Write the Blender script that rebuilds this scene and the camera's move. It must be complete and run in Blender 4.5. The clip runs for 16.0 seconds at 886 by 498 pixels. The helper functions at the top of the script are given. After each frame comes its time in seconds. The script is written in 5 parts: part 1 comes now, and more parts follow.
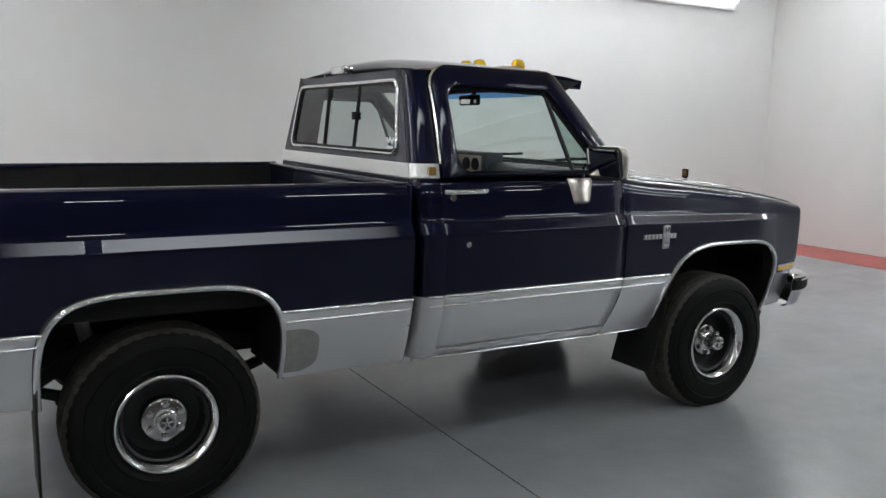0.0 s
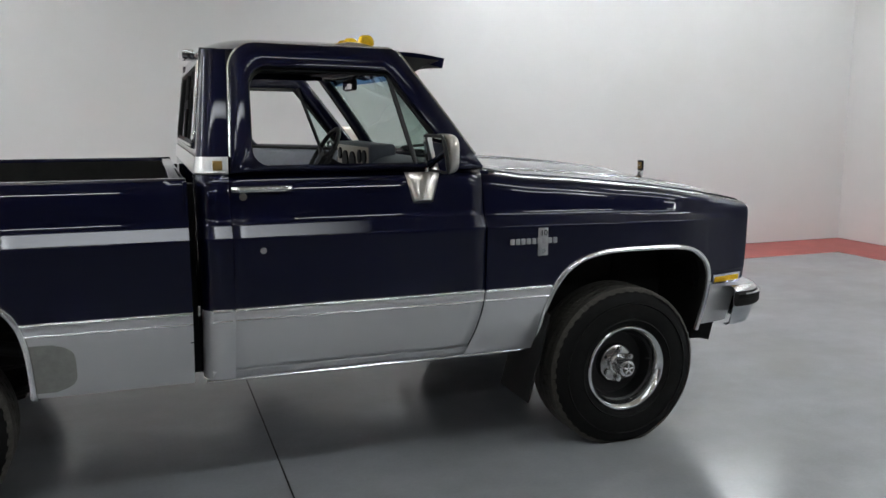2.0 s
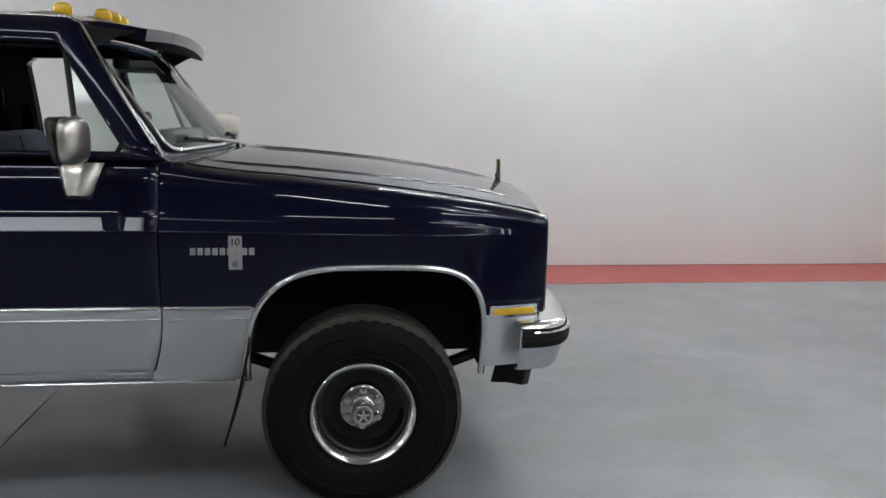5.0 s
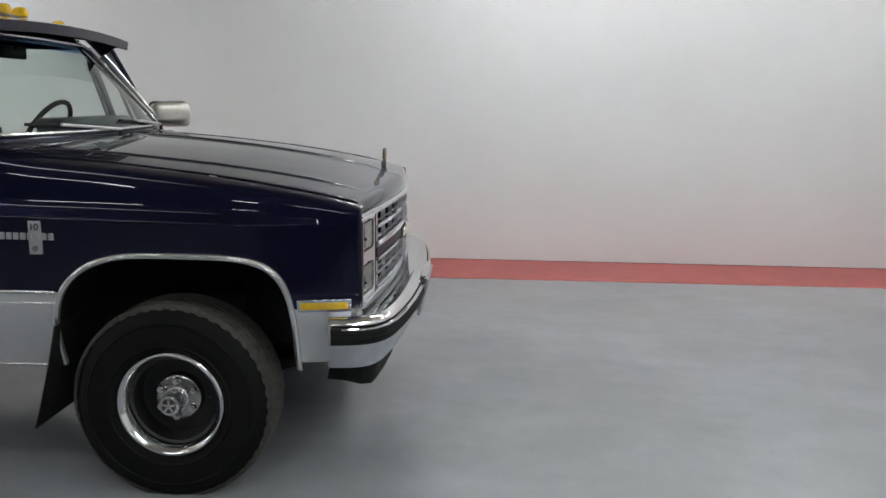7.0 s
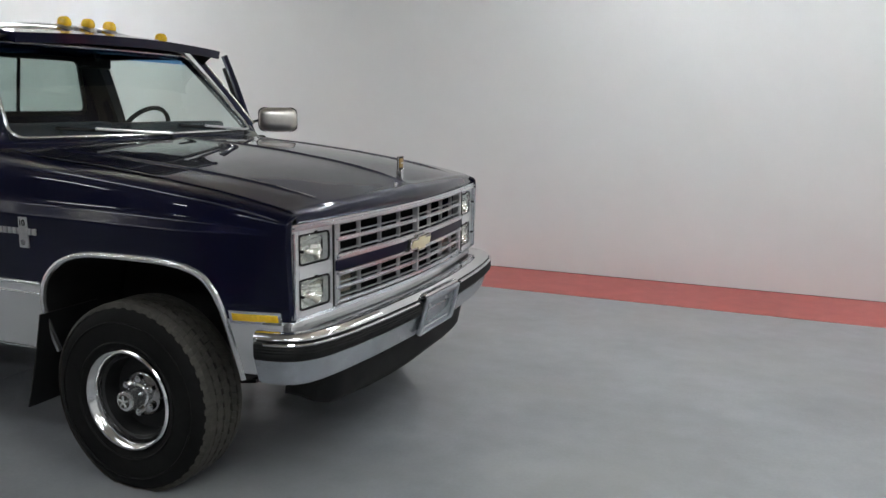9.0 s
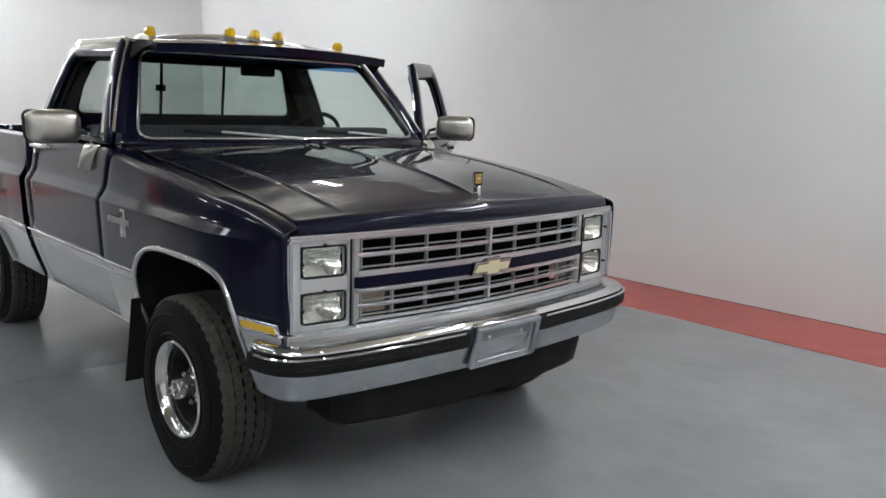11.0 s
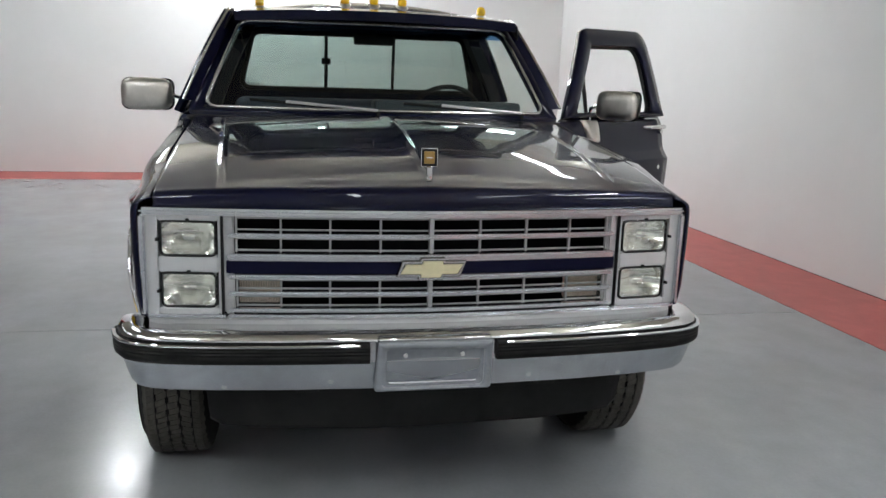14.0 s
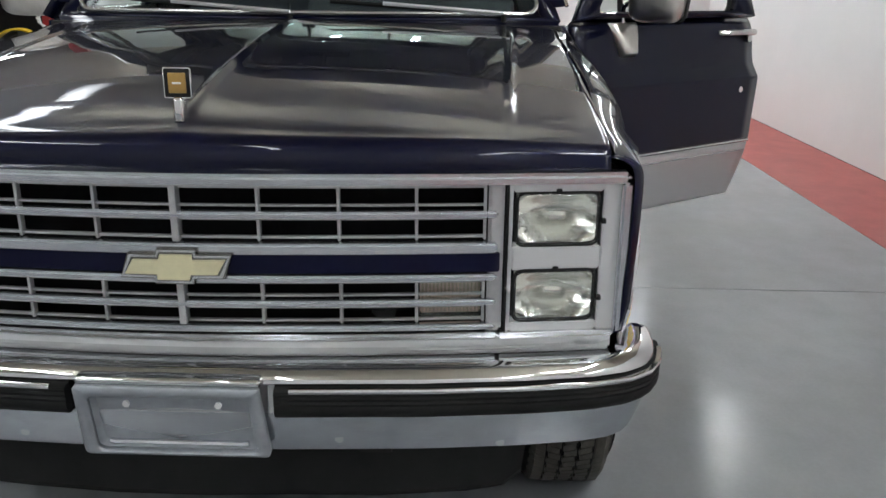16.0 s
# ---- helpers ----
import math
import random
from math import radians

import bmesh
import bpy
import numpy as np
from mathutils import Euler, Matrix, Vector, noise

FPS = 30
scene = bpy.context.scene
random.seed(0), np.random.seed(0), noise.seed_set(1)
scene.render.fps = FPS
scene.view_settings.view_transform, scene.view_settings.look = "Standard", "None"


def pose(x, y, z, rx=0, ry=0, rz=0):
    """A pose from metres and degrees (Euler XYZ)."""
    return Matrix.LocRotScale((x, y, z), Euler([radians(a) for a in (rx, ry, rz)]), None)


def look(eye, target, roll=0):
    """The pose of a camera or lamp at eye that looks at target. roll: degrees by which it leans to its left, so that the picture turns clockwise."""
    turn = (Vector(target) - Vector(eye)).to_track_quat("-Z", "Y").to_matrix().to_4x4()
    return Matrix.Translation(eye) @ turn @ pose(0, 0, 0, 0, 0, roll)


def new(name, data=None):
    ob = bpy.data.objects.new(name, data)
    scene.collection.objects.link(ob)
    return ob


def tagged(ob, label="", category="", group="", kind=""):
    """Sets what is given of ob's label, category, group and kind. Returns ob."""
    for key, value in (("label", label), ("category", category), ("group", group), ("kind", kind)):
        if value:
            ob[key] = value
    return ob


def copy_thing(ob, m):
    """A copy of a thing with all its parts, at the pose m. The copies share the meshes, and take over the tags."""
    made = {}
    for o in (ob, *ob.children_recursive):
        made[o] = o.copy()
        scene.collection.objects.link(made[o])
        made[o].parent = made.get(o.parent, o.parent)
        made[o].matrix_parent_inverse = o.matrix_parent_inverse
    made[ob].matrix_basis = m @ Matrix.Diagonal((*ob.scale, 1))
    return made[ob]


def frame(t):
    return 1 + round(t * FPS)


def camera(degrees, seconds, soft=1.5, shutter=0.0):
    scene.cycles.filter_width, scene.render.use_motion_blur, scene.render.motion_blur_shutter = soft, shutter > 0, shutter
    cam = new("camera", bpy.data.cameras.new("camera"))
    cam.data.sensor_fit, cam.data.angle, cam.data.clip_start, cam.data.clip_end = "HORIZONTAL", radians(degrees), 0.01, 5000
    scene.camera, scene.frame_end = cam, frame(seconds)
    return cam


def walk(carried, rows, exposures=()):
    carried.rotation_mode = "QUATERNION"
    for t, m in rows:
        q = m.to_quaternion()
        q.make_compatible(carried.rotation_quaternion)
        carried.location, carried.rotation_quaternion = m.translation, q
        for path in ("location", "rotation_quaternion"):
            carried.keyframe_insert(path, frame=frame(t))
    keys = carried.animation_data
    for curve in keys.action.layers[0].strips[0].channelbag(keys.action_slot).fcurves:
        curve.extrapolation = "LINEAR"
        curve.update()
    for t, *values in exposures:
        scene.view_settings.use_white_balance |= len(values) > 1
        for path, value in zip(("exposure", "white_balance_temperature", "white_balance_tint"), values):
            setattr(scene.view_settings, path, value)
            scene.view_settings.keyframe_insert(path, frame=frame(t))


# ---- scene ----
cam = camera(56.6, 16.0)
PATH = [
    (0, (-3.572, -4.122, 1.55), (-2.597, -2.402, 1.248), 1.1),
    (0.5, (-3.173, -4.165, 1.544), (-2.295, -2.394, 1.24), 0.7),
    (1, (-2.809, -4.176, 1.531), (-2.001, -2.372, 1.223), 0.5),
    (1.5, (-2.476, -4.14, 1.545), (-1.711, -2.32, 1.223), 0.6),
    (2, (-2.09, -4.185, 1.522), (-1.417, -2.328, 1.206), 0.0),
    (2.5, (-1.751, -4.164, 1.525), (-1.154, -2.283, 1.201), -0.1),
    (3, (-1.436, -4.145, 1.539), (-0.903, -2.246, 1.209), 0.3),
    (3.5, (-1.034, -4.169, 1.52), (-0.608, -2.241, 1.201), 0.4),
    (4, (-0.703, -4.099, 1.507), (-0.336, -2.159, 1.19), 0.6),
    (6.5, (0.776, -3.885, 1.499), (0.799, -1.917, 1.143), 1.1),
    (7, (1.102, -3.853, 1.498), (1.023, -1.887, 1.141), 0.9),
    (7.5, (1.382, -3.739, 1.51), (1.186, -1.783, 1.141), 1.1),
    (8, (1.661, -3.624, 1.517), (1.301, -1.693, 1.143), 0.8),
    (10.3, (2.829, -2.74, 1.506), (1.607, -1.193, 1.167), 1.9),
    (10.5, (2.879, -2.644, 1.517), (1.6, -1.146, 1.173), 2.0),
    (11, (3.038, -2.369, 1.539), (1.591, -1.033, 1.191), 1.8),
    (11.5, (3.172, -2.071, 1.512), (1.578, -0.909, 1.184), 1.9),
    (12, (3.286, -1.76, 1.516), (1.579, -0.774, 1.18), 2.0),
    (12.5, (3.356, -1.467, 1.517), (1.574, -0.63, 1.169), 2.0),
    (13, (3.414, -1.112, 1.505), (1.566, -0.436, 1.149), 2.1),
    (13.5, (3.374, -0.78, 1.504), (1.483, -0.252, 1.123), 2.1),
    (14, (3.307, -0.467, 1.492), (1.385, -0.087, 1.089), 1.8),
    (14.5, (3.195, -0.122, 1.492), (1.26, 0.099, 1.041), 1.5),
    (15, (2.96, 0.142, 1.462), (1.027, 0.27, 0.961), 1.1),
    (15.5, (2.658, 0.357, 1.441), (0.737, 0.405, 0.886), 0.8),
    (16, (2.3, 0.571, 1.432), (0.396, 0.521, 0.821), 0.6),
]
walk(cam, [(t, look(eye, target, roll)) for t, eye, target, roll in PATH])

# ---- light ----
world = bpy.data.worlds.new("world")
world.use_nodes = True
world.node_tree.nodes["Background"].inputs[0].default_value = (0.5, 0.52, 0.55, 1)
world.node_tree.nodes["Background"].inputs[1].default_value = 0.02
scene.world = world
LAMP_POWER = 67.0


# ---- materials ----
def material(name, color, rough=0.5, metal=0.0, coat=0.0, noise_amt=0.0, noise_scale=20.0, bump=0.0, bump_scale=200.0,
             emit=0.0, stain=None, stain_scale=1.2, stain_amt=0.0, spec=0.5, coat_rough=0.03, coat_ior=1.5):
    m = bpy.data.materials.new(name)
    m.use_nodes = True
    nt = m.node_tree
    b = nt.nodes["Principled BSDF"]
    b.inputs["Base Color"].default_value = (*color, 1)
    b.inputs["Roughness"].default_value = rough
    b.inputs["Metallic"].default_value = metal
    b.inputs["Coat Weight"].default_value = coat
    b.inputs["Coat Roughness"].default_value = coat_rough
    b.inputs["Coat IOR"].default_value = coat_ior
    b.inputs["Specular IOR Level"].default_value = spec
    if emit:
        b.inputs["Emission Color"].default_value = (0.925, 0.978, 1.03, 1)
        b.inputs["Emission Strength"].default_value = emit
    tex = nt.nodes.new("ShaderNodeTexCoord")
    last = None
    if noise_amt:
        n = nt.nodes.new("ShaderNodeTexNoise")
        n.inputs["Scale"].default_value = noise_scale
        n.inputs["Detail"].default_value = 6
        n.inputs["Roughness"].default_value = 0.65
        nt.links.new(tex.outputs["Object"], n.inputs["Vector"])
        r = nt.nodes.new("ShaderNodeMapRange")
        r.inputs["From Min"].default_value, r.inputs["From Max"].default_value = 0.3, 0.7
        r.inputs["To Min"].default_value, r.inputs["To Max"].default_value = 1 - noise_amt, 1 + noise_amt
        nt.links.new(n.outputs["Fac"], r.inputs["Value"])
        mul = nt.nodes.new("ShaderNodeVectorMath")
        mul.operation = "SCALE"
        mul.inputs[0].default_value = color
        nt.links.new(r.outputs["Result"], mul.inputs["Scale"])
        last = mul.outputs["Vector"]
        nt.links.new(last, b.inputs["Base Color"])
    if stain:
        n = nt.nodes.new("ShaderNodeTexNoise")
        n.inputs["Scale"].default_value = stain_scale
        n.inputs["Detail"].default_value = 5
        n.inputs["Roughness"].default_value = 0.55
        n.inputs["Distortion"].default_value = 0.8
        nt.links.new(tex.outputs["Object"], n.inputs["Vector"])
        r = nt.nodes.new("ShaderNodeMapRange")
        r.inputs["From Min"].default_value, r.inputs["From Max"].default_value = 0.35, 0.75
        r.inputs["To Min"].default_value, r.inputs["To Max"].default_value = 0.0, stain_amt
        nt.links.new(n.outputs["Fac"], r.inputs["Value"])
        mix = nt.nodes.new("ShaderNodeMix")
        mix.data_type = "RGBA"
        mix.inputs[6].default_value = (*color, 1)
        mix.inputs[7].default_value = (*stain, 1)
        nt.links.new(r.outputs["Result"], mix.inputs[0])
        if last:
            nt.links.new(last, mix.inputs[6])
        nt.links.new(mix.outputs[2], b.inputs["Base Color"])
    if bump:
        n = nt.nodes.new("ShaderNodeTexNoise")
        n.inputs["Scale"].default_value = bump_scale
        n.inputs["Detail"].default_value = 4
        nt.links.new(tex.outputs["Object"], n.inputs["Vector"])
        bp = nt.nodes.new("ShaderNodeBump")
        bp.inputs["Strength"].default_value = bump
        bp.inputs["Distance"].default_value = 0.004
        nt.links.new(n.outputs["Fac"], bp.inputs["Height"])
        nt.links.new(bp.outputs["Normal"], b.inputs["Normal"])
    return m


def glass(name, tint, gloss=0.06, rough=0.01):
    m = bpy.data.materials.new(name)
    m.use_nodes = True
    nt = m.node_tree
    nt.nodes.clear()
    out = nt.nodes.new("ShaderNodeOutputMaterial")
    tr = nt.nodes.new("ShaderNodeBsdfTransparent")
    tr.inputs["Color"].default_value = (*tint, 1)
    gl = nt.nodes.new("ShaderNodeBsdfGlossy")
    gl.inputs["Roughness"].default_value = rough
    lw = nt.nodes.new("ShaderNodeLayerWeight")
    lw.inputs["Blend"].default_value = 0.5
    pw = nt.nodes.new("ShaderNodeMath")
    pw.operation = "POWER"
    pw.inputs[1].default_value = 5.0
    nt.links.new(lw.outputs["Facing"], pw.inputs[0])
    fr = nt.nodes.new("ShaderNodeMath")
    fr.operation = "MULTIPLY_ADD"
    fr.inputs[1].default_value, fr.inputs[2].default_value = 1 - gloss, gloss
    nt.links.new(pw.outputs[0], fr.inputs[0])
    mix = nt.nodes.new("ShaderNodeMixShader")
    nt.links.new(fr.outputs[0], mix.inputs["Fac"])
    nt.links.new(tr.outputs["BSDF"], mix.inputs[1])
    nt.links.new(gl.outputs["BSDF"], mix.inputs[2])
    nt.links.new(mix.outputs["Shader"], out.inputs["Surface"])
    return m


NAVY = material("navy_paint", (0.0023, 0.0032, 0.0175), 0.40, 0.45, 1.0, 0.25, 900, coat_rough=0.012, spec=0.05, coat_ior=1.37)
SILVER = material("silver_paint", (0.62, 0.625, 0.63), 0.36, 0.5, 0.6, 0.06, 700, coat_rough=0.05)
CHROME = material("chrome", (0.66, 0.66, 0.66), 0.045, 1.0, noise_scale=6)
CHROME_WORN = material("worn_chrome", (0.66, 0.63, 0.58), 0.30, 1.0, noise_amt=0.08, noise_scale=30)
CHROME_DARK = material("tarnished_chrome", (0.16, 0.15, 0.13), 0.25, 1.0, noise_amt=0.2, noise_scale=90)
CHROME_RING = material("trim_ring_chrome", (0.74, 0.74, 0.74), 0.13, 1.0, noise_amt=0.06, noise_scale=50)
CHROME_HUB = material("hub_chrome", (0.42, 0.41, 0.40), 0.16, 1.0, noise_amt=0.15, noise_scale=60)
BRIGHT = material("bright_trim", (0.70, 0.70, 0.70), 0.22, 0.9, noise_scale=40)
GRILLE_SILVER = material("grille_silver", (0.46, 0.46, 0.465), 0.34, 0.6, 0.2, 0.08, 40)
BLACK = material("black_plastic", (0.008, 0.008, 0.008), 0.5, noise_amt=0.2, noise_scale=90, bump=0.1, bump_scale=500)
DAM = material("air_dam_plastic", (0.012, 0.012, 0.012), 0.6, noise_amt=0.3, noise_scale=8, stain=(0.024, 0.024, 0.022), stain_amt=0.4, stain_scale=5, spec=0.12)
# Satin chrome with the floor's blue-grey reflection put into its colour.
BUMPER_SATIN = material("floor_tinted_chrome", (0.50, 0.52, 0.55), 0.24, 0.95, noise_amt=0.10, noise_scale=24, stain=(0.36, 0.37, 0.38), stain_amt=0.5, stain_scale=7)
MATT = material("matt_black_steel", (0.007, 0.007, 0.0065), 0.75, noise_amt=0.35, noise_scale=14, stain=(0.022, 0.019, 0.016), stain_amt=0.35, stain_scale=6, spec=0.3)
SEAL = material("rubber_seal", (0.005, 0.005, 0.005), 0.65, noise_amt=0.15, noise_scale=60, spec=0.3)
TYRE = material("tyre_rubber", (0.005, 0.005, 0.0048), 0.65, noise_amt=0.25, noise_scale=35, bump=0.15, bump_scale=160, stain=(0.012, 0.011, 0.0095), stain_amt=0.3, stain_scale=8, spec=0.15)
TREAD = material("tyre_tread_rubber", (0.050, 0.046, 0.038), 0.8, noise_amt=0.3, noise_scale=40, bump=0.3, bump_scale=200)
GLASS_FRONT = glass("windscreen_glass", (0.66, 0.76, 0.72))
GLASS_REAR = glass("rear_glass", (0.50, 0.56, 0.54))
GLASS_BAND = glass("windscreen_shade_band", (0.10, 0.26, 0.50))
LENS = glass("headlamp_glass", (0.96, 0.97, 0.94), 0.09, 0.05)
GLASS_CLEAR = glass("lamp_glass", (0.93, 0.95, 0.92))
AMBER = material("amber_lens", (0.85, 0.52, 0.02), 0.15, coat=0.6, noise_amt=0.15, noise_scale=80)
REFLECT = material("lamp_reflector", (0.95, 0.95, 0.92), 0.16, 0.9, bump=0.8, bump_scale=28)
RAIL = material("satin_rail", (0.66, 0.675, 0.70), 0.18, 0.95, noise_amt=0.06, noise_scale=60)
# Near-black: the shade behind grille and in engine bay, put into colour.
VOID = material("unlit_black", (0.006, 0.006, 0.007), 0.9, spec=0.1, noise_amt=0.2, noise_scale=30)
TRIM_PANEL = material("pale_blue_vinyl", (0.15, 0.165, 0.195), 0.5, noise_amt=0.1, noise_scale=40, bump=0.2, bump_scale=300)
PLATE = material("plate_grey_steel", (0.33, 0.35, 0.375), 0.36, 0.5, noise_amt=0.1, noise_scale=30)
DRIP = material("stainless_drip_rail", (0.70, 0.70, 0.69), 0.2, 1.0, noise_amt=0.05, noise_scale=60)
SATIN = material("satin_belt_trim", (0.72, 0.72, 0.71), 0.4, 0.6, noise_amt=0.05, noise_scale=120)
PARK = material("parking_reflector", (0.85, 0.60, 0.53), 0.3, 0.3, noise_amt=0.2, noise_scale=60, bump=0.5, bump_scale=40)
CLOTH = material("blue_grey_cloth", (0.075, 0.085, 0.115), 0.9, noise_amt=0.15, noise_scale=120, bump=0.3, bump_scale=500)
VINYL = material("dark_blue_vinyl", (0.022, 0.026, 0.038), 0.5, noise_amt=0.15, noise_scale=60, bump=0.2, bump_scale=300)
DASH = material("dashboard_vinyl", (0.035, 0.042, 0.055), 0.55, noise_amt=0.15, noise_scale=50, bump=0.2, bump_scale=300)
LINER = material("headliner", (0.02, 0.021, 0.026), 0.9, noise_amt=0.1, noise_scale=60)
FAWN = material("instrument_panel", (0.30, 0.26, 0.20), 0.4, noise_amt=0.1, noise_scale=40)
GOLD = material("gold_enamel", (0.68, 0.63, 0.40), 0.3, 0.2, 0.5, 0.06, 50)
GOLD_DARK = material("gold_badge", (0.36, 0.22, 0.06), 0.3, 0.4, 0.3, 0.1, 60)
PRIMER = material("grey_film", (0.28, 0.28, 0.26), 0.55, 0.1, noise_amt=0.12, noise_scale=30)
WALL = material("white_wall_paint", (0.72, 0.72, 0.715), 0.6, noise_amt=0.015, noise_scale=3, bump=0.06, bump_scale=90, stain=(0.67, 0.665, 0.65), stain_amt=0.5, stain_scale=0.7)
RED = material("red_base_paint", (0.44, 0.10, 0.09), 0.45, noise_amt=0.08, noise_scale=9, bump=0.1, bump_scale=60, stain=(0.3, 0.06, 0.055), stain_amt=0.6, stain_scale=3)
RED_POST = material("red_steel_paint", (0.35, 0.02, 0.02), 0.4, noise_amt=0.1, noise_scale=8)
CEIL = material("ceiling_deck", (0.40, 0.368, 0.30), 0.8, noise_amt=0.06, noise_scale=4)
# Unseen side wall; the darkness in its colour keeps flank reflections dim.
DIMWALL = material("dimmed_side_wall", (0.10, 0.096, 0.092), 0.7, noise_amt=0.3, noise_scale=0.8)
# Unlit room past the opening: its darkness is put into the colour.
DARKWALL = material("unlit_back_room", (0.02, 0.018, 0.016), 0.8, noise_amt=0.3, noise_scale=3)
WHITE = material("white_enamel", (0.75, 0.75, 0.74), 0.4, noise_amt=0.03, noise_scale=30)
TUBE = material("lit_tube", (0.9, 0.9, 0.9), 0.5, emit=LAMP_POWER)
TUBE_DIM = material("lit_tube_dim", (0.9, 0.9, 0.9), 0.5, emit=LAMP_POWER * 0.38)


def soft_edge_panel(half, wide):
    """Diffuser brightest along its middle; glow faded to ends and edges for soft reflections."""
    m = material("lit_diffuser_soft", (0.9, 0.9, 0.9), 0.5, emit=1.0)
    nt = m.node_tree
    b = nt.nodes["Principled BSDF"]
    tex = nt.nodes.new("ShaderNodeTexCoord")
    sep = nt.nodes.new("ShaderNodeSeparateXYZ")
    nt.links.new(tex.outputs["Object"], sep.inputs[0])

    def op(kind, a, b2):
        n = nt.nodes.new("ShaderNodeMath")
        n.operation = kind
        for k, v in enumerate((a, b2)):
            if isinstance(v, (int, float)):
                n.inputs[k].default_value = v
            else:
                nt.links.new(v, n.inputs[k])
        return n.outputs[0]

    fall = None
    for axis, size in (("X", half), ("Y", wide)):
        q = op("DIVIDE", sep.outputs[axis], size)
        f = op("MAXIMUM", op("SUBTRACT", 1.0, op("MULTIPLY", q, q)), 0.02)
        fall = f if fall is None else op("MULTIPLY", fall, f)
    nt.links.new(op("MULTIPLY", fall, LAMP_POWER * 0.18), b.inputs["Emission Strength"])
    return m


PANEL_NEW = material("lit_diffuser_new", (0.9, 0.9, 0.9), 0.5, emit=LAMP_POWER * 0.5)
PANEL = material("lit_diffuser", (0.9, 0.9, 0.9), 0.5, emit=LAMP_POWER * 0.155)
YELLOW = material("yellow_plastic", (0.62, 0.42, 0.02), 0.45, noise_amt=0.1, noise_scale=20)
FANGREY = material("fan_blade_grey", (0.10, 0.11, 0.12), 0.4, noise_amt=0.2, noise_scale=15)
CORD = material("white_cord", (0.6, 0.6, 0.58), 0.6, noise_amt=0.1, noise_scale=80)


def floor_material():
    """Smooth grey epoxy: soft clouds and faint trowel streaks, semi-gloss."""
    m = material("grey_epoxy_floor", (0.270, 0.280, 0.298), 0.22, spec=0.6)
    nt = m.node_tree
    b = nt.nodes["Principled BSDF"]
    tex = nt.nodes.new("ShaderNodeTexCoord")
    total = None
    for scale, vec, amt, detail in ((0.55, (1, 1, 1), 0.20, 2.0), (1.1, (0.8, 3.0, 1), 0.06, 3.0), (2.2, (1, 1.4, 1), 0.13, 3.0), (9.0, (1, 1, 1), 0.08, 4.0), (60.0, (1, 1, 1), 0.06, 4.0)):
        mp = nt.nodes.new("ShaderNodeMapping")
        mp.inputs["Scale"].default_value = vec
        nt.links.new(tex.outputs["Object"], mp.inputs["Vector"])
        n = nt.nodes.new("ShaderNodeTexNoise")
        n.inputs["Scale"].default_value = scale
        n.inputs["Detail"].default_value = detail
        n.inputs["Roughness"].default_value = 0.4
        nt.links.new(mp.outputs["Vector"], n.inputs["Vector"])
        mul = nt.nodes.new("ShaderNodeMath")
        mul.operation = "MULTIPLY_ADD"
        mul.inputs[1].default_value, mul.inputs[2].default_value = amt * 2, -amt
        nt.links.new(n.outputs["Fac"], mul.inputs[0])
        if total is None:
            total = mul.outputs[0]
        else:
            add = nt.nodes.new("ShaderNodeMath")
            nt.links.new(total, add.inputs[0])
            nt.links.new(mul.outputs[0], add.inputs[1])
            total = add.outputs[0]
    one = nt.nodes.new("ShaderNodeMath")
    one.inputs[1].default_value = 1.0
    nt.links.new(total, one.inputs[0])
    sc = nt.nodes.new("ShaderNodeVectorMath")
    sc.operation = "SCALE"
    sc.inputs[0].default_value = (0.270, 0.280, 0.298)
    nt.links.new(one.outputs[0], sc.inputs["Scale"])
    # faint olive dirt in soft drifts
    dn = nt.nodes.new("ShaderNodeTexNoise")
    dn.inputs["Scale"].default_value, dn.inputs["Detail"].default_value, dn.inputs["Distortion"].default_value = 0.9, 6.0, 0.5
    nt.links.new(tex.outputs["Object"], dn.inputs["Vector"])
    dr = nt.nodes.new("ShaderNodeMapRange")
    dr.inputs["From Min"].default_value, dr.inputs["From Max"].default_value = 0.42, 0.72
    dr.inputs["To Min"].default_value, dr.inputs["To Max"].default_value = 0.0, 0.40
    nt.links.new(dn.outputs["Fac"], dr.inputs["Value"])
    mix = nt.nodes.new("ShaderNodeMix")
    mix.data_type = "RGBA"
    mix.inputs[7].default_value = (0.252, 0.254, 0.238, 1)
    nt.links.new(dr.outputs["Result"], mix.inputs[0])
    nt.links.new(sc.outputs["Vector"], mix.inputs[6])
    nt.links.new(mix.outputs[2], b.inputs["Base Color"])
    # worn gloss and a faint trowel ripple
    rn = nt.nodes.new("ShaderNodeTexNoise")
    rn.inputs["Scale"].default_value, rn.inputs["Detail"].default_value = 3.0, 5.0
    nt.links.new(tex.outputs["Object"], rn.inputs["Vector"])
    rr = nt.nodes.new("ShaderNodeMapRange")
    rr.inputs["From Min"].default_value, rr.inputs["From Max"].default_value = 0.3, 0.7
    rr.inputs["To Min"].default_value, rr.inputs["To Max"].default_value = 0.15, 0.25
    nt.links.new(rn.outputs["Fac"], rr.inputs["Value"])
    nt.links.new(rr.outputs["Result"], b.inputs["Roughness"])
    bn = nt.nodes.new("ShaderNodeTexNoise")
    bn.inputs["Scale"].default_value, bn.inputs["Detail"].default_value = 17.0, 2.0
    nt.links.new(tex.outputs["Object"], bn.inputs["Vector"])
    bp = nt.nodes.new("ShaderNodeBump")
    bp.inputs["Strength"].default_value, bp.inputs["Distance"].default_value = 0.13, 0.004
    nt.links.new(bn.outputs["Fac"], bp.inputs["Height"])
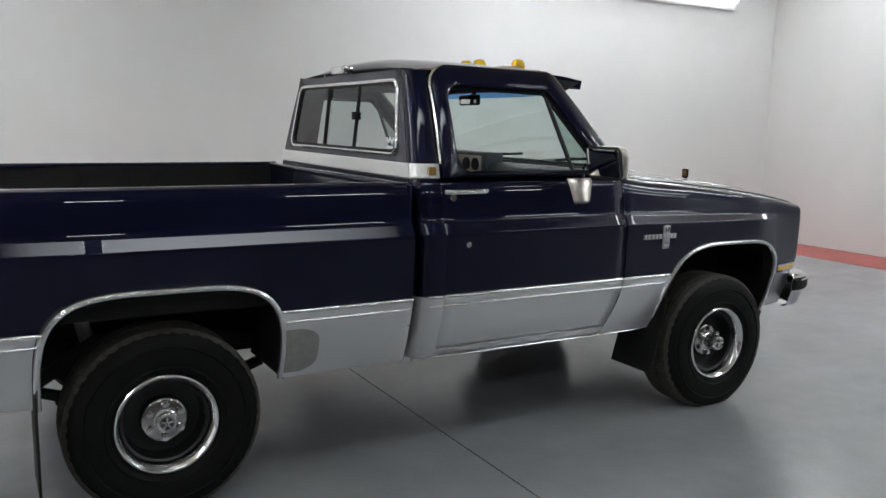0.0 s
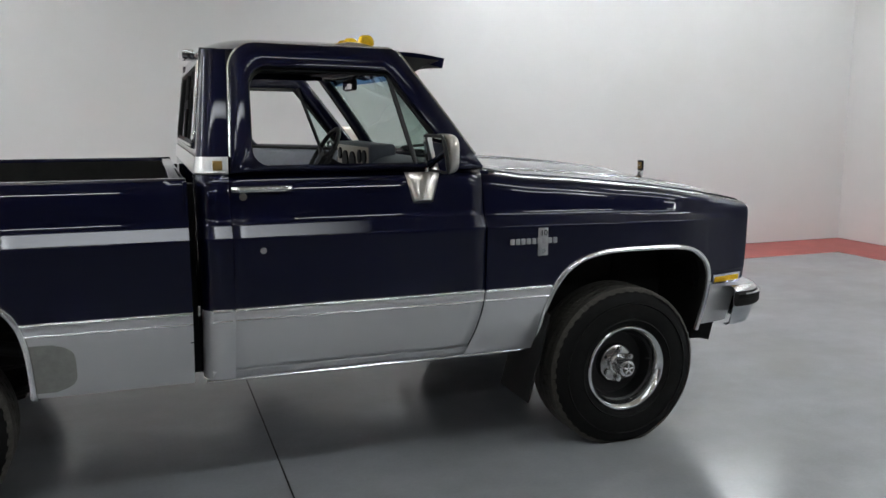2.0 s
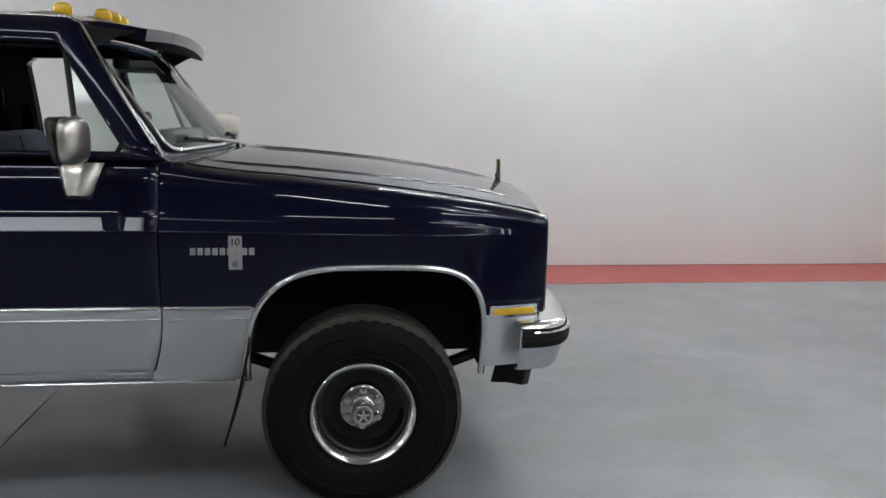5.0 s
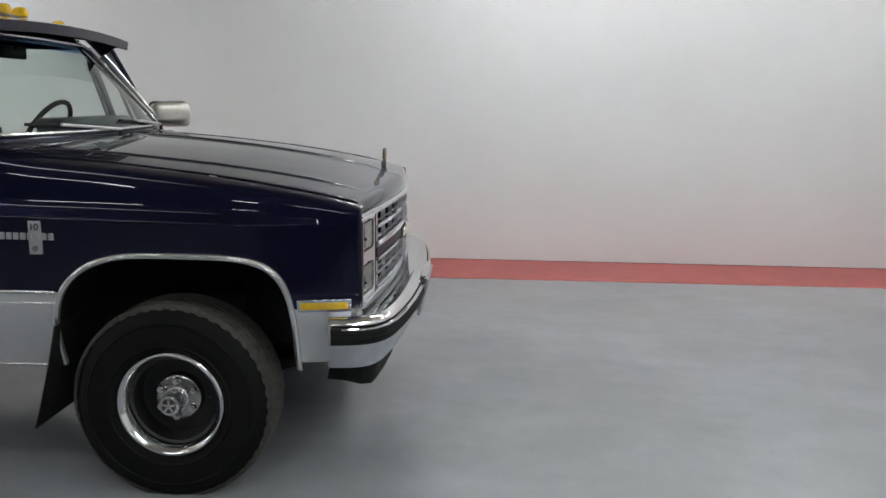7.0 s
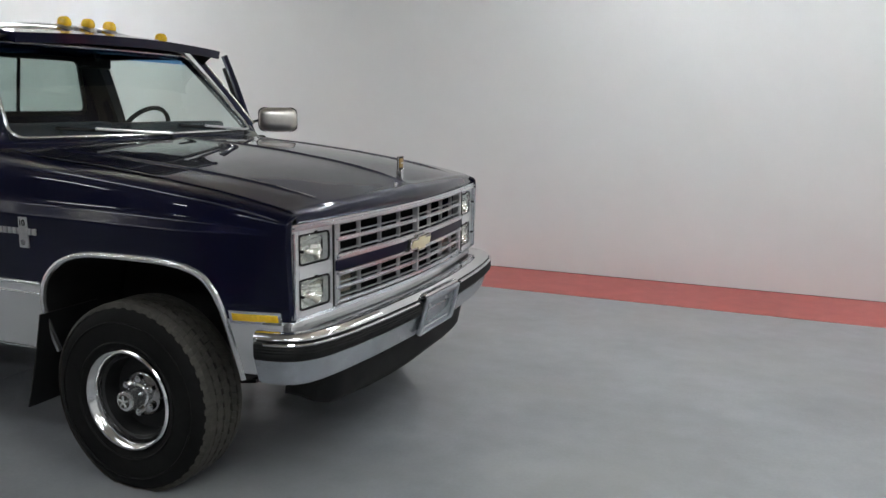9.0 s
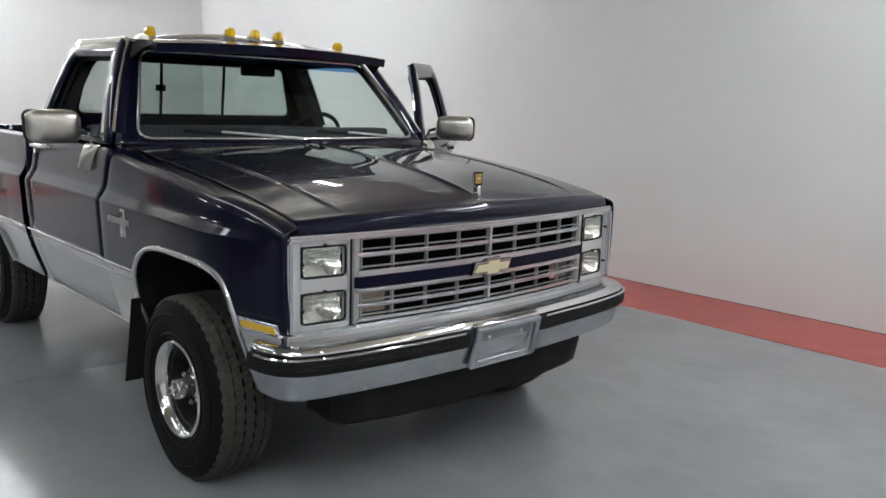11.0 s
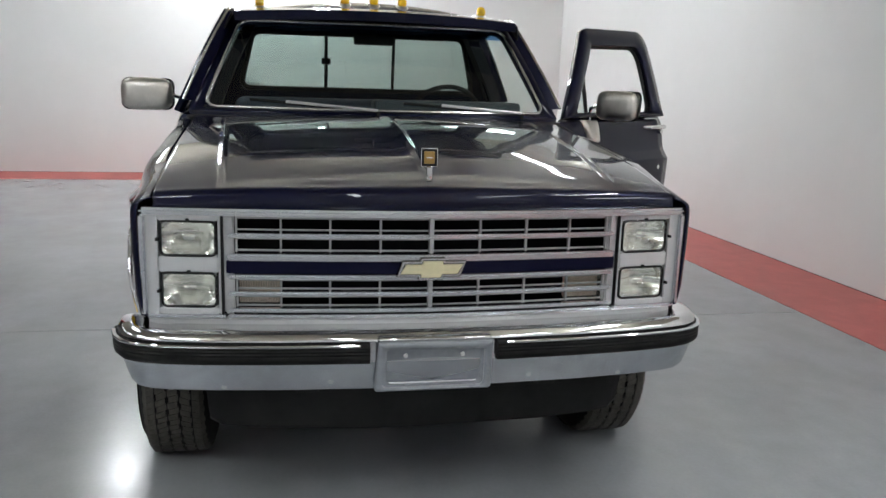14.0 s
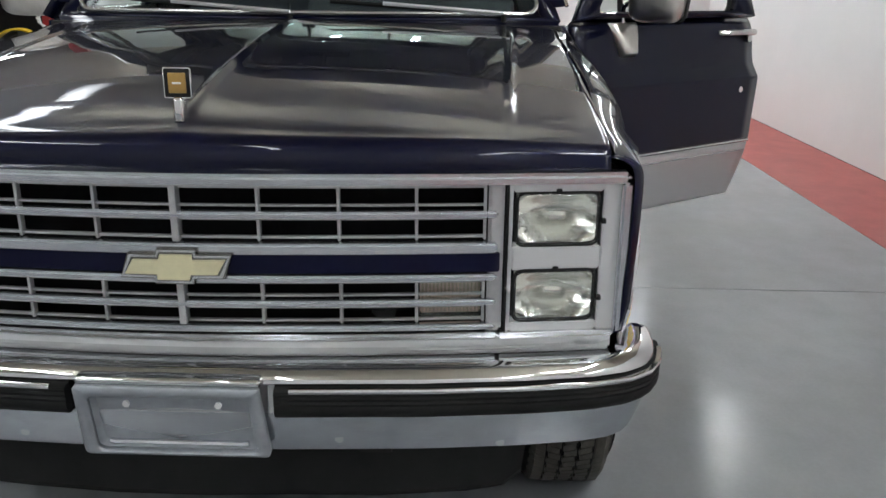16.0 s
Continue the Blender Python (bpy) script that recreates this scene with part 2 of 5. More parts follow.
    nt.links.new(bp.outputs["Normal"], b.inputs["Normal"])
    return m


FLOOR = floor_material()


# ---- building helpers ----
def part(name, bm, mat, parent=None, label="", at=(0, 0, 0), smooth=35, solid=0.0, offset=0.0, kind=""):
    me = bpy.data.meshes.new(name)
    if at != (0, 0, 0):
        bmesh.ops.translate(bm, verts=bm.verts, vec=(-at[0], -at[1], -at[2]))
    bm.to_mesh(me)
    bm.free()
    me.materials.append(mat)
    if smooth:
        for p in me.polygons:
            p.use_smooth = True
        me.set_sharp_from_angle(angle=radians(smooth))
    ob = new(name, me)
    if parent and parent.parent and parent.parent.parent:
        parent = parent.parent
    if parent:
        ob.parent = parent
    if solid:
        md = ob.modifiers.new("thickness", "SOLIDIFY")
        md.thickness, md.offset = solid, offset
        wn = ob.modifiers.new("panel_normals", "WEIGHTED_NORMAL")
        wn.weight, wn.keep_sharp = 75, True
    if label:
        ob["label"] = label
    if kind:
        ob["kind"] = kind
    return ob


def grid(fn, us, vs, flip=False, bm=None, weld=True):
    bm = bm or bmesh.new()
    vv = [[bm.verts.new(fn(u, v)) for v in vs] for u in us]
    for i in range(len(us) - 1):
        for j in range(len(vs) - 1):
            q = [vv[i][j], vv[i + 1][j], vv[i + 1][j + 1], vv[i][j + 1]]
            if flip:
                q.reverse()
            bm.faces.new(q)
    if weld:
        bmesh.ops.remove_doubles(bm, verts=bm.verts, dist=2e-4)
        bmesh.ops.dissolve_degenerate(bm, edges=bm.edges, dist=1e-4)
    return bm


def span(a, b, n):
    return [a + (b - a) * i / n for i in range(n + 1)]


def box(x0, x1, y0, y1, z0, z1, bevel=0.004, bm=None, seg=2):
    own = bmesh.new()
    bmesh.ops.create_cube(own, size=1)
    for v in own.verts:
        v.co = Vector(((x0 + x1) / 2 + v.co.x * (x1 - x0), (y0 + y1) / 2 + v.co.y * (y1 - y0), (z0 + z1) / 2 + v.co.z * (z1 - z0)))
    if bevel:
        bmesh.ops.bevel(own, geom=own.edges[:], offset=bevel, segments=seg, affect="EDGES", profile=0.5)
    if bm is None:
        return own
    return join(bm, own)


def join(bm, other):
    me = bpy.data.meshes.new("tmp")
    other.to_mesh(me)
    other.free()
    bm.from_mesh(me)
    bpy.data.meshes.remove(me)
    return bm


def sweep(pts, section, closed=False, up=(0, 0, 1), bm=None, caps=True):
    """A section of (side, up) offsets carried along a line of points."""
    bm = bm or bmesh.new()
    pts = [Vector(p) for p in pts]
    n = len(pts)
    rings = []
    for i, p in enumerate(pts):
        a = pts[(i - 1) % n] if closed or i > 0 else p
        b = pts[(i + 1) % n] if closed or i < n - 1 else p
        d = (b - a).normalized()
        side = d.cross(Vector(up))
        side = side.normalized() if side.length > 1e-5 else Vector((0, 1, 0))
        top = side.cross(d).normalized()
        rings.append([bm.verts.new(p + side * s + top * h) for s, h in section])
    k = len(section)
    for i in range(n if closed else n - 1):
        r0, r1 = rings[i], rings[(i + 1) % n]
        for j in range(k):
            bm.faces.new((r0[j], r0[(j + 1) % k], r1[(j + 1) % k], r1[j]))
    if caps and not closed:
        bm.faces.new(rings[0][::-1])
        bm.faces.new(rings[-1])
    bmesh.ops.recalc_face_normals(bm, faces=bm.faces)
    return bm


def circle(r, n=8, squash=1.0):
    return [(r * math.cos(2 * math.pi * i / n), squash * r * math.sin(2 * math.pi * i / n)) for i in range(n)]


def tube(pts, r, n=8, closed=False, bm=None, up=(0, 0, 1)):
    return sweep(pts, circle(r, n), closed, up, bm)


def rpoly(corners, radii, k=4, m=1):
    """A closed outline with rounded corners and m steps along each straight edge."""
    out = []
    n = len(corners)
    ends = []
    for i in range(n):
        p, a, b = (Vector(corners[j % n]) for j in (i, i - 1, i + 1))
        da, db = (a - p).normalized(), (b - p).normalized()
        ang = da.angle(db)
        r = radii[i]
        t = r / math.tan(ang / 2) if r else 0.0
        pa, pb = p + da * t, p + db * t
        arc = []
        if r:
            c = p + (da + db).normalized() * (r / math.sin(ang / 2))
            va, vb = pa - c, pb - c
            turn = va.angle_signed(vb)
            for s in range(k + 1):
                f = -turn * s / k
                arc.append(c + Vector((va.x * math.cos(f) - va.y * math.sin(f), va.x * math.sin(f) + va.y * math.cos(f))))
        else:
            arc = [p.copy() for _ in range(k + 1)]
        ends.append(arc)
    for i in range(n):
        out += ends[i]
        a, b = ends[i][-1], ends[(i + 1) % n][0]
        out += [a + (b - a) * s / m for s in range(1, m)]
    return out


def ring(outer, inner, fn, flip=False):
    """The band between two outlines with as many points, laid on the surface fn."""
    bm = bmesh.new()
    n = len(outer)
    o = [bm.verts.new(fn(*p)) for p in outer]
    i_ = [bm.verts.new(fn(*p)) for p in inner]
    for a in range(n):
        b = (a + 1) % n
        q = (o[a], o[b], i_[b], i_[a])
        bm.faces.new(q[::-1] if flip else q)
    bmesh.ops.remove_doubles(bm, verts=bm.verts, dist=1e-4)
    bmesh.ops.dissolve_degenerate(bm, edges=bm.edges, dist=1e-5)
    return bm


def lathe(profile, n=64, bm=None, closed=True):
    """Profile of (radius, y) turned round the y axis."""
    bm = bm or bmesh.new()
    rows = [[bm.verts.new((r * math.cos(2 * math.pi * i / n), y, r * math.sin(2 * math.pi * i / n))) for r, y in profile] for i in range(n)]
    for i in range(n):
        a, b = rows[i], rows[(i + 1) % n]
        for j in range(len(profile) - 1):
            bm.faces.new((a[j], a[j + 1], b[j + 1], b[j]))
    bmesh.ops.remove_doubles(bm, verts=bm.verts, dist=1e-5)
    bmesh.ops.dissolve_degenerate(bm, edges=bm.edges, dist=1e-6)
    bmesh.ops.recalc_face_normals(bm, faces=bm.faces)
    return bm


def lerp(x, xs, ys):
    return float(np.interp(x, xs, ys))


# ---- the room ----
X_BACK, X_FRONT, Y_LEFT, Y_RIGHT, Z_CEIL = -9.52, 6.19, 3.87, -9.2, 3.9
T = 0.2
POST_Y = -5.14
BORDER = 0.85


def slab(name, x0, x1, y0, y1, z0, z1, mat, label, category):
    return tagged(part(name, box(x0, x1, y0, y1, z0, z1, 0), mat, smooth=0), label, category, kind="structure")


CRACK = -1.59
FLOOR_LABEL = "glossy grey epoxy floor with faint mottling and a saw-cut joint"
slab("floor", X_BACK - 4, CRACK - 0.004, Y_RIGHT - T, Y_LEFT + T, -0.2, 0.0, FLOOR, FLOOR_LABEL, "floor")
slab("floor", CRACK + 0.004, X_FRONT + T, Y_RIGHT - T, Y_LEFT + T, -0.2, 0.0, FLOOR, FLOOR_LABEL, "floor")
slab("floor_joint", CRACK - 0.005, CRACK + 0.005, Y_RIGHT, Y_LEFT, -0.1, -0.003, SEAL, "dark filler in the saw-cut floor joint", "joint")
slab("ceiling", X_BACK - 4, X_FRONT + T, Y_RIGHT - T, Y_LEFT + T, Z_CEIL, Z_CEIL + 0.2, CEIL, "grey-beige painted ceiling above the strip lights", "ceiling")
slab("wall_left", X_BACK - T, X_FRONT + T, Y_LEFT, Y_LEFT + T, 0.006, Z_CEIL, WALL, "plain white painted wall behind the truck", "wall")
slab("wall_front", X_FRONT, X_FRONT + T, Y_RIGHT - T, Y_LEFT, 0.006, Z_CEIL, WALL, "plain white painted end wall", "wall")
slab("wall_right", X_BACK - 4, X_FRONT, Y_RIGHT - T, Y_RIGHT, 0.012, Z_CEIL, DIMWALL, "unseen side wall behind the camera, coloured dark brown-grey to dim reflections", "wall")
slab("wall_back", X_BACK - T, X_BACK, POST_Y, Y_LEFT, 0.006, Z_CEIL, WALL, "plain white painted back wall", "wall")
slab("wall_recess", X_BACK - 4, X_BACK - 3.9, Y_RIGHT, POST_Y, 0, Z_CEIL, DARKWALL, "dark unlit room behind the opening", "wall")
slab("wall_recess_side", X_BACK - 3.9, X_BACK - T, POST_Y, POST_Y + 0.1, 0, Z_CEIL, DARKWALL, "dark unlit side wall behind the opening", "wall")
LAB = "red painted border strip on the floor along the wall"
slab("floor_border", X_BACK, X_FRONT, Y_LEFT - BORDER, Y_LEFT - 0.006, -0.01, 0.003, RED, LAB, "floor border")
slab("floor_border", X_FRONT - BORDER, X_FRONT - 0.006, 1.0, Y_LEFT - BORDER, -0.01, 0.003, RED, LAB, "floor border")
slab("floor_border", X_BACK + 0.006, X_BACK + BORDER, Y_RIGHT, Y_LEFT - BORDER, -0.01, 0.003, RED, LAB, "floor border")
slab("floor_border", X_BACK + BORDER, X_FRONT - 0.006, Y_RIGHT + 0.006, Y_RIGHT + BORDER, -0.01, 0.003, RED, LAB, "floor border")
# dark open joint at the foot of the walls
slab("trim", X_BACK, X_FRONT, Y_LEFT - 0.002, Y_LEFT + 0.05, 0.0, 0.006, SEAL, "dark joint at the foot of the wall", "trim")
slab("trim", X_FRONT - 0.002, X_FRONT + 0.05, Y_RIGHT, Y_LEFT, 0.0, 0.006, SEAL, "dark joint at the foot of the wall", "trim")
slab("trim", X_BACK - 0.05, X_BACK + 0.002, POST_Y, Y_LEFT, 0.0, 0.006, SEAL, "dark joint at the foot of the wall", "trim")


def strip_light(x, y, z, length=2.4, wall=False, wide=0.0, dim=False, soft_edge=False, bright=False, up=False):
    label = "white fluorescent strip light high on the wall" if wall else "white fluorescent strip light with two lit tubes, out of view under the ceiling"
    e = tagged(new("strip_light"), label, "ceiling light", "strip lights")
    e.location = (x, y, z)
    h = length / 2
    hw = 0.07 if wall or wide else 0.026
    if not up:
        part("housing", box(-h, h, -hw, hw, 0.05, 0.11, 0.01), WHITE, e)
    if wall:
        part("reflector", box(-h, h, -0.15, 0.15, 0.044, 0.052, 0.003), WHITE, e)
    for sx in (-1, 1):
        part("end_cap", box(sx * h - 0.012, sx * h + 0.012, -0.065, 0.065, -0.01, 0.06, 0.006), WHITE, e)
        if not wall:
            part("hanger", tube([(sx * h * 0.8, 0, 0.1), (sx * h * 0.8, 0, Z_CEIL - z)], 0.004, 6, up=(1, 0, 0)), WHITE, e)
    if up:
        # unseen uplight trough, added to lay a glow on the ceiling
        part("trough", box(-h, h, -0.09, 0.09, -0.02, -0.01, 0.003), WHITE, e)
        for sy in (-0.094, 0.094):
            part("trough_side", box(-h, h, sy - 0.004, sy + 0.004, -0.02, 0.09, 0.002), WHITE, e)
    if wide:
        part("reflector", box(-h, h, -wide - 0.015, wide + 0.015, 0.04, 0.055, 0.004), WHITE, e)
        if soft_edge:
            part("diffuser", box(-h + 0.02, h - 0.02, -wide, wide, 0.015, 0.04, 0.004), soft_edge_panel(h, wide), e, "diffuser with its glow faded towards the ends")
            return e
        part("diffuser", box(-h + 0.02, h - 0.02, -wide, wide, 0.015, 0.04, 0.004), PANEL_NEW if bright else PANEL, e, "white lit diffuser")
        return e
    for sy in (-0.035, 0.035):
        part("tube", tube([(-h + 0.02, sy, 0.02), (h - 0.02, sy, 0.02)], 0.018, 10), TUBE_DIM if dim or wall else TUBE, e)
    return e


w = strip_light(4.1, Y_LEFT - 0.115, 3.25, wall=True)
w.rotation_euler = (radians(-90), 0, 0)
w = strip_light(-6.6, Y_LEFT - 0.115, 3.72, 1.3, wall=True)
w.rotation_euler = (radians(-90), 0, 0)
w = strip_light(X_BACK + 0.115, 2.75, 3.235, 1.3, wall=True)
w.rotation_euler = (radians(-90), 0, radians(90))
# Unseen back lamps, placed to brighten the back wall.
first = strip_light(-8.2, 0.0, 3.5)
for y, xs in ((0.0, (-5.6,)), (-1.2, (-8.3,)), (-2.5, (-7.0, 3.0))):
    for x in xs:
        copy_thing(first, pose(x, y, 3.5))
strip_light(3.4, -4.6, 3.5, wide=0.165)
third = strip_light(0.05, -6.3, 3.5, 1.25, wide=0.08, bright=True)
for x in (-9.0, -6.0, -2.95, 3.0, 5.4):
    copy_thing(third, pose(x, -6.3, 3.5))
# Unseen lamp for the soft bright band reflected along the flank's crease.
strip_light(-2.3, -2.62, 3.5, 3.7, wide=0.17, soft_edge=True)
# Unseen lamps, placed to even out the left wall and the nose.
strip_light(4.8, 2.1, 3.5, dim=True)
strip_light(4.3, -0.4, 3.5, dim=True)
strip_light(-4.6, 2.4, 3.5, dim=True)
copy_thing(first, pose(1.7, 2.1, 3.5))
strip_light(1.9, -4.4, 3.5, 1.3, wide=0.165)
# Two added uplights, out of view, for the soft glow in the hood.
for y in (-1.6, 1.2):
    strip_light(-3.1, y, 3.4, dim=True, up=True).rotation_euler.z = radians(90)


# ---- the pickup truck: x ahead from the front axle, y to its left, z up ----
truck = tagged(new("pickup_truck"), "glossy navy and silver 1980s pickup truck with its driver door open", "pickup truck")

PROF_Z = (0.48, 0.52, 0.60, 0.72, 0.80, 0.95, 1.052, 1.064, 1.068, 1.110, 1.120, 1.135, 1.155, 1.20, 1.235, 1.262, 1.285, 1.304, 1.318)
PROF_Y = (0.898, 0.911, 0.942, 0.980, 0.996, 1.003, 1.008, 1.0065, 1.0045, 0.9777, 0.9732, 0.9688, 0.9648, 0.9585, 0.9527, 0.946, 0.937, 0.921, 0.875)
BED_Z = (0.48, 0.52, 0.60, 0.72, 0.80, 0.95, 1.052, 1.064, 1.068, 1.110, 1.120, 1.135, 1.155, 1.20, 1.235, 1.262, 1.284, 1.292, 1.292, 1.27)
BED_Y = (0.898, 0.911, 0.942, 0.980, 0.996, 1.003, 1.008, 1.0065, 1.0045, 0.9777, 0.9732, 0.9688, 0.9648, 0.9605, 0.9555, 0.9488, 0.940, 0.924, 0.885, 0.878)
NOSE_Z = (0.85, 1.05, 1.15, 1.20, 1.235, 1.262, 1.285, 1.304, 1.318)
NOSE_Y = (0.926, 0.929, 0.928, 0.926, 0.922, 0.914, 0.903, 0.888, 0.869)
SPLIT = 0.785
FA_X, FA_A, FA_TOP = -0.004, 0.448, 0.932
RA_X, RA_A, RA_TOP = -2.975, 0.456, 0.912
Z_SILL = 0.485


def arch(x, c, a, top, n_back, n_ahead):
    u = (x - c) / a
    if abs(u) >= 1:
        return 0.0
    n = n_back if u < 0 else n_ahead
    return Z_SILL - 0.02 + (top - Z_SILL + 0.02) * (1 - abs(u) ** n) ** (1 / n)


def arch_line(c, a, top, n_back, n_ahead, steps=40):
    out = []
    for i in range(steps + 1):
        ang = math.pi * (1 - i / steps)
        cs, sn = math.cos(ang), math.sin(ang)
        n = n_back if cs < 0 else n_ahead
        u = math.copysign(abs(cs) ** (2 / n), cs)
        out.append((c + a * u, Z_SILL - 0.02 + (top - Z_SILL + 0.02) * abs(sn) ** (2 / n)))
    return out


FRONT_ARCH = (FA_X, FA_A, FA_TOP, 3.1, 4.6)
REAR_ARCH = (RA_X, RA_A, RA_TOP, 4.2, 4.2)


def fender_top(x):
    return lerp(x, (-0.74, -0.51, -0.27, 0.09, 0.30, 0.45, 0.58, 0.66, 0.70), (1.300, 1.268, 1.249, 1.212, 1.184, 1.160, 1.136, 1.118, 1.106))


def taper(x):
    return 0.083 * max(0.0, (x - 0.15) / 0.55) ** 2


def side_y(x, z):
    """Half width of the cab, door and fender flank."""
    if x > -0.74 and z > 1.03:
        z = 1.03 + (z - 1.03) * 0.288 / (fender_top(x) - 1.03)
    y = lerp(z, PROF_Z, PROF_Y) - taper(x)
    # the crease fades out and the flank stands upright towards the nose
    f = max(0.0, min(1.0, (x - 0.22) / 0.42))
    f = f * f * (3 - 2 * f) * max(0.0, min(1.0, (z - 0.85) / 0.15))
    return y + (lerp(z, NOSE_Z, NOSE_Y) - y) * f


def edge_slant(x, z):
    """The door's front gap leans back towards the sill."""
    return -0.05 * max(0.0, (SPLIT - z) / 0.26) ** 2 * max(0.0, 1 - abs(x + 0.74) / 0.32)


def cols(a, b, step, line=None):
    xs = set(round(v, 5) for v in span(a, b, max(1, round((b - a) / step))))
    for x, _ in line or ():
        if a < x < b:
            xs.add(round(x, 5))
    return sorted(xs)


def flank(s, xs, rows, bottom, bed=False):
    """A sheet of the flank: s is -1 for the right side, 1 for the left."""
    def fn(x, i):
        z = max(rows[i], bottom(x)) if rows[i] < 1.1 else rows[i]
        if bed:
            y = BED_Y[i + len(BED_Z) - len(rows)] if rows[i] > 1.25 else lerp(z, BED_Z, BED_Y)
            return (x, s * (y - 0.06 * max(0.0, (-3.1 - x) / 0.62) ** 2), z)
        if x > -0.74 and z > 1.03:
            z = 1.03 + (z - 1.03) * (fender_top(x) - 1.03) / 0.288
        return (x + edge_slant(x, z), s * side_y(x, z), z)
    return grid(fn, xs, range(len(rows)), flip=s > 0)


def upper_rows(bed=False):
    return [SPLIT] + [z for z in (BED_Z if bed else PROF_Z) if z > SPLIT + 0.005]


LOWER = [Z_SILL, 0.50, 0.524, 0.54, 0.57, 0.60, 0.63, 0.66, 0.69, 0.72, 0.75, SPLIT]


def bead(name, s, x0, x1, z, r, parent, at=(0, 0, 0), mat=None):
    pts = [(x + edge_slant(x, z), s * (side_y(x, z) + 0.001), z) for x in span(x0, x1, 14)]
    return part(name, tube(pts, r, 8), mat or BRIGHT, parent, at=at)


def arch_parts(s, parent, spec):
    line = arch_line(*spec)
    bedside = spec is REAR_ARCH
    yy = (lambda x, z: lerp(z, BED_Z, BED_Y)) if bedside else side_y
    pts = [(x, s * (yy(x, z) + 0.002), z) for x, z in line if z > Z_SILL + 0.002]
    for end in (0, -1):
        x = pts[end][0]
        pts.insert(0 if end == 0 else len(pts), (x, s * (yy(x, Z_SILL) + 0.002), Z_SILL))
    part("arch_trim", tube(pts, 0.0125, 8, up=(0, 1, 0)), BRIGHT, parent, "bright metal wheel-arch trim")
    # the dark wheel house behind the opening
    def fn(i, d):
        x, z = line[i]
        return (spec[0] + (x - spec[0]) * 1.03, s * (yy(x, max(z, 0.5)) - 0.006 - d), z + 0.012)
    part("wheel_house", grid(fn, range(len(line)), [0, 0.1, 0.25, 0.46], weld=False), MATT, parent, solid=0.004)
    bm = bmesh.new()
    vs = [bm.verts.new((spec[0] + (x - spec[0]) * 1.03, s * 0.53, z + 0.012)) for x, z in line if not bedside or z > 0.61]
    bm.faces.new(vs)
    part("wheel_house_wall", bm, MATT, parent, solid=0.004, smooth=0)


# bed
def build_bed():
    e = part("bed_floor", box(-3.71, -1.955, -0.87, 0.87, 0.79, 0.815, 0.004), MATT, truck, "dark pickup bed floor")
    for i in range(13):
        y = -0.78 + i * 0.13
        part("bed_rib", box(-3.69, -1.97, y - 0.03, y + 0.03, 0.815, 0.829, 0.004), MATT, e)
    line = arch_line(*REAR_ARCH)
    bot = lambda x: max(Z_SILL, arch(x, *REAR_ARCH))
    for s in (-1, 1):
        xs = cols(-3.72, -1.945, 0.12, line)
        side = part("bed_side", flank(s, xs, upper_rows(True), bot, True), NAVY, truck, "glossy navy bed side", solid=0.004)
        edge = lambda x: min(SPLIT, max(Z_SILL, arch(x, *REAR_ARCH)))
        for a, b in ((-3.72, RA_X - 0.424), (RA_X + 0.424, -1.945)):
            part("lower_panel", flank(s, cols(a, b, 0.06, line), LOWER, edge, True), SILVER, side, "silver painted lower bed side", solid=0.004)
            a2, b2 = (a, b - 0.012) if b < -3 else (a + 0.012, b)
            bead("trim_bead", s, a2, b2, SPLIT, 0.008, side)
            bead("trim_bead", s, a2, b2, 0.742, 0.004, side)
        # the part of the lower panel that rises beside the arch
        arch_parts(s, side, REAR_ARCH)
        part("inner_wall", grid(lambda x, z: (x, s * 0.878, z), [-3.71, -1.96], [0.80, 1.0, 1.275]), MATT, side, solid=0.004)
        part("wheel_box", box(-3.42, -2.53, min(s * 0.54, s * 0.875), max(s * 0.54, s * 0.875), 0.80, 1.0, 0.05, seg=4), MATT, side)
        part("end_post", box(-1.958, -1.942, min(s * 0.80, s * 0.965), max(s * 0.80, s * 0.955), 0.66, 1.285, 0.004), NAVY, side)
        part("tail_lamp", box(-3.745, -3.715, min(s * 0.84, s * 0.92), max(s * 0.84, s * 0.92), 0.86, 1.14, 0.01), material("red_lens", (0.35, 0.01, 0.01), 0.2, coat=0.5), side)
        part("mud_flap", box(-3.445, -3.435, min(s * 0.70, s * 0.985), max(s * 0.70, s * 0.985), 0.17, 0.56, 0.003), SEAL, side, "black rubber mud flap")
    def film(u, v):
        z = 0.505 + 0.20 * v
        x0 = RA_X + 0.447 + (0.006 if v < 0.6 else 0.006 - 0.03 * (v - 0.6))
        x1 = -2.365 - 0.075 * abs(2 * v - 1) ** 5
        return (x0 + (x1 - x0) * u, -lerp(z, BED_Z, BED_Y) - 0.0035, z)
    part("patch_film", grid(film, span(0, 1, 10), span(0, 1, 14)), PRIMER, truck, "dull grey protective film patch", solid=0.001)
    part("bed_front", box(-1.985, -1.95, -0.875, 0.875, 0.52, 1.275, 0.012), NAVY, truck, "navy bed front panel")
    for s in (-1, 1):
        part("gap_seal", box(-1.944, -1.912, min(s * 0.72, s * 0.76), max(s * 0.72, s * 0.76), 0.50, 1.262, 0.004), SEAL, truck)
    part("bed_front_rail", box(-2.0, -1.945, -0.88, 0.88, 1.262, 1.292, 0.01), NAVY, truck)
    g = part("tailgate", box(-3.745, -3.71, -0.86, 0.86, 0.80, 1.285, 0.012), NAVY, truck, "navy tailgate")
    part("tailgate_band", box(-3.752, -3.743, -0.80, 0.80, 0.93, 1.08, 0.004), SILVER, g)
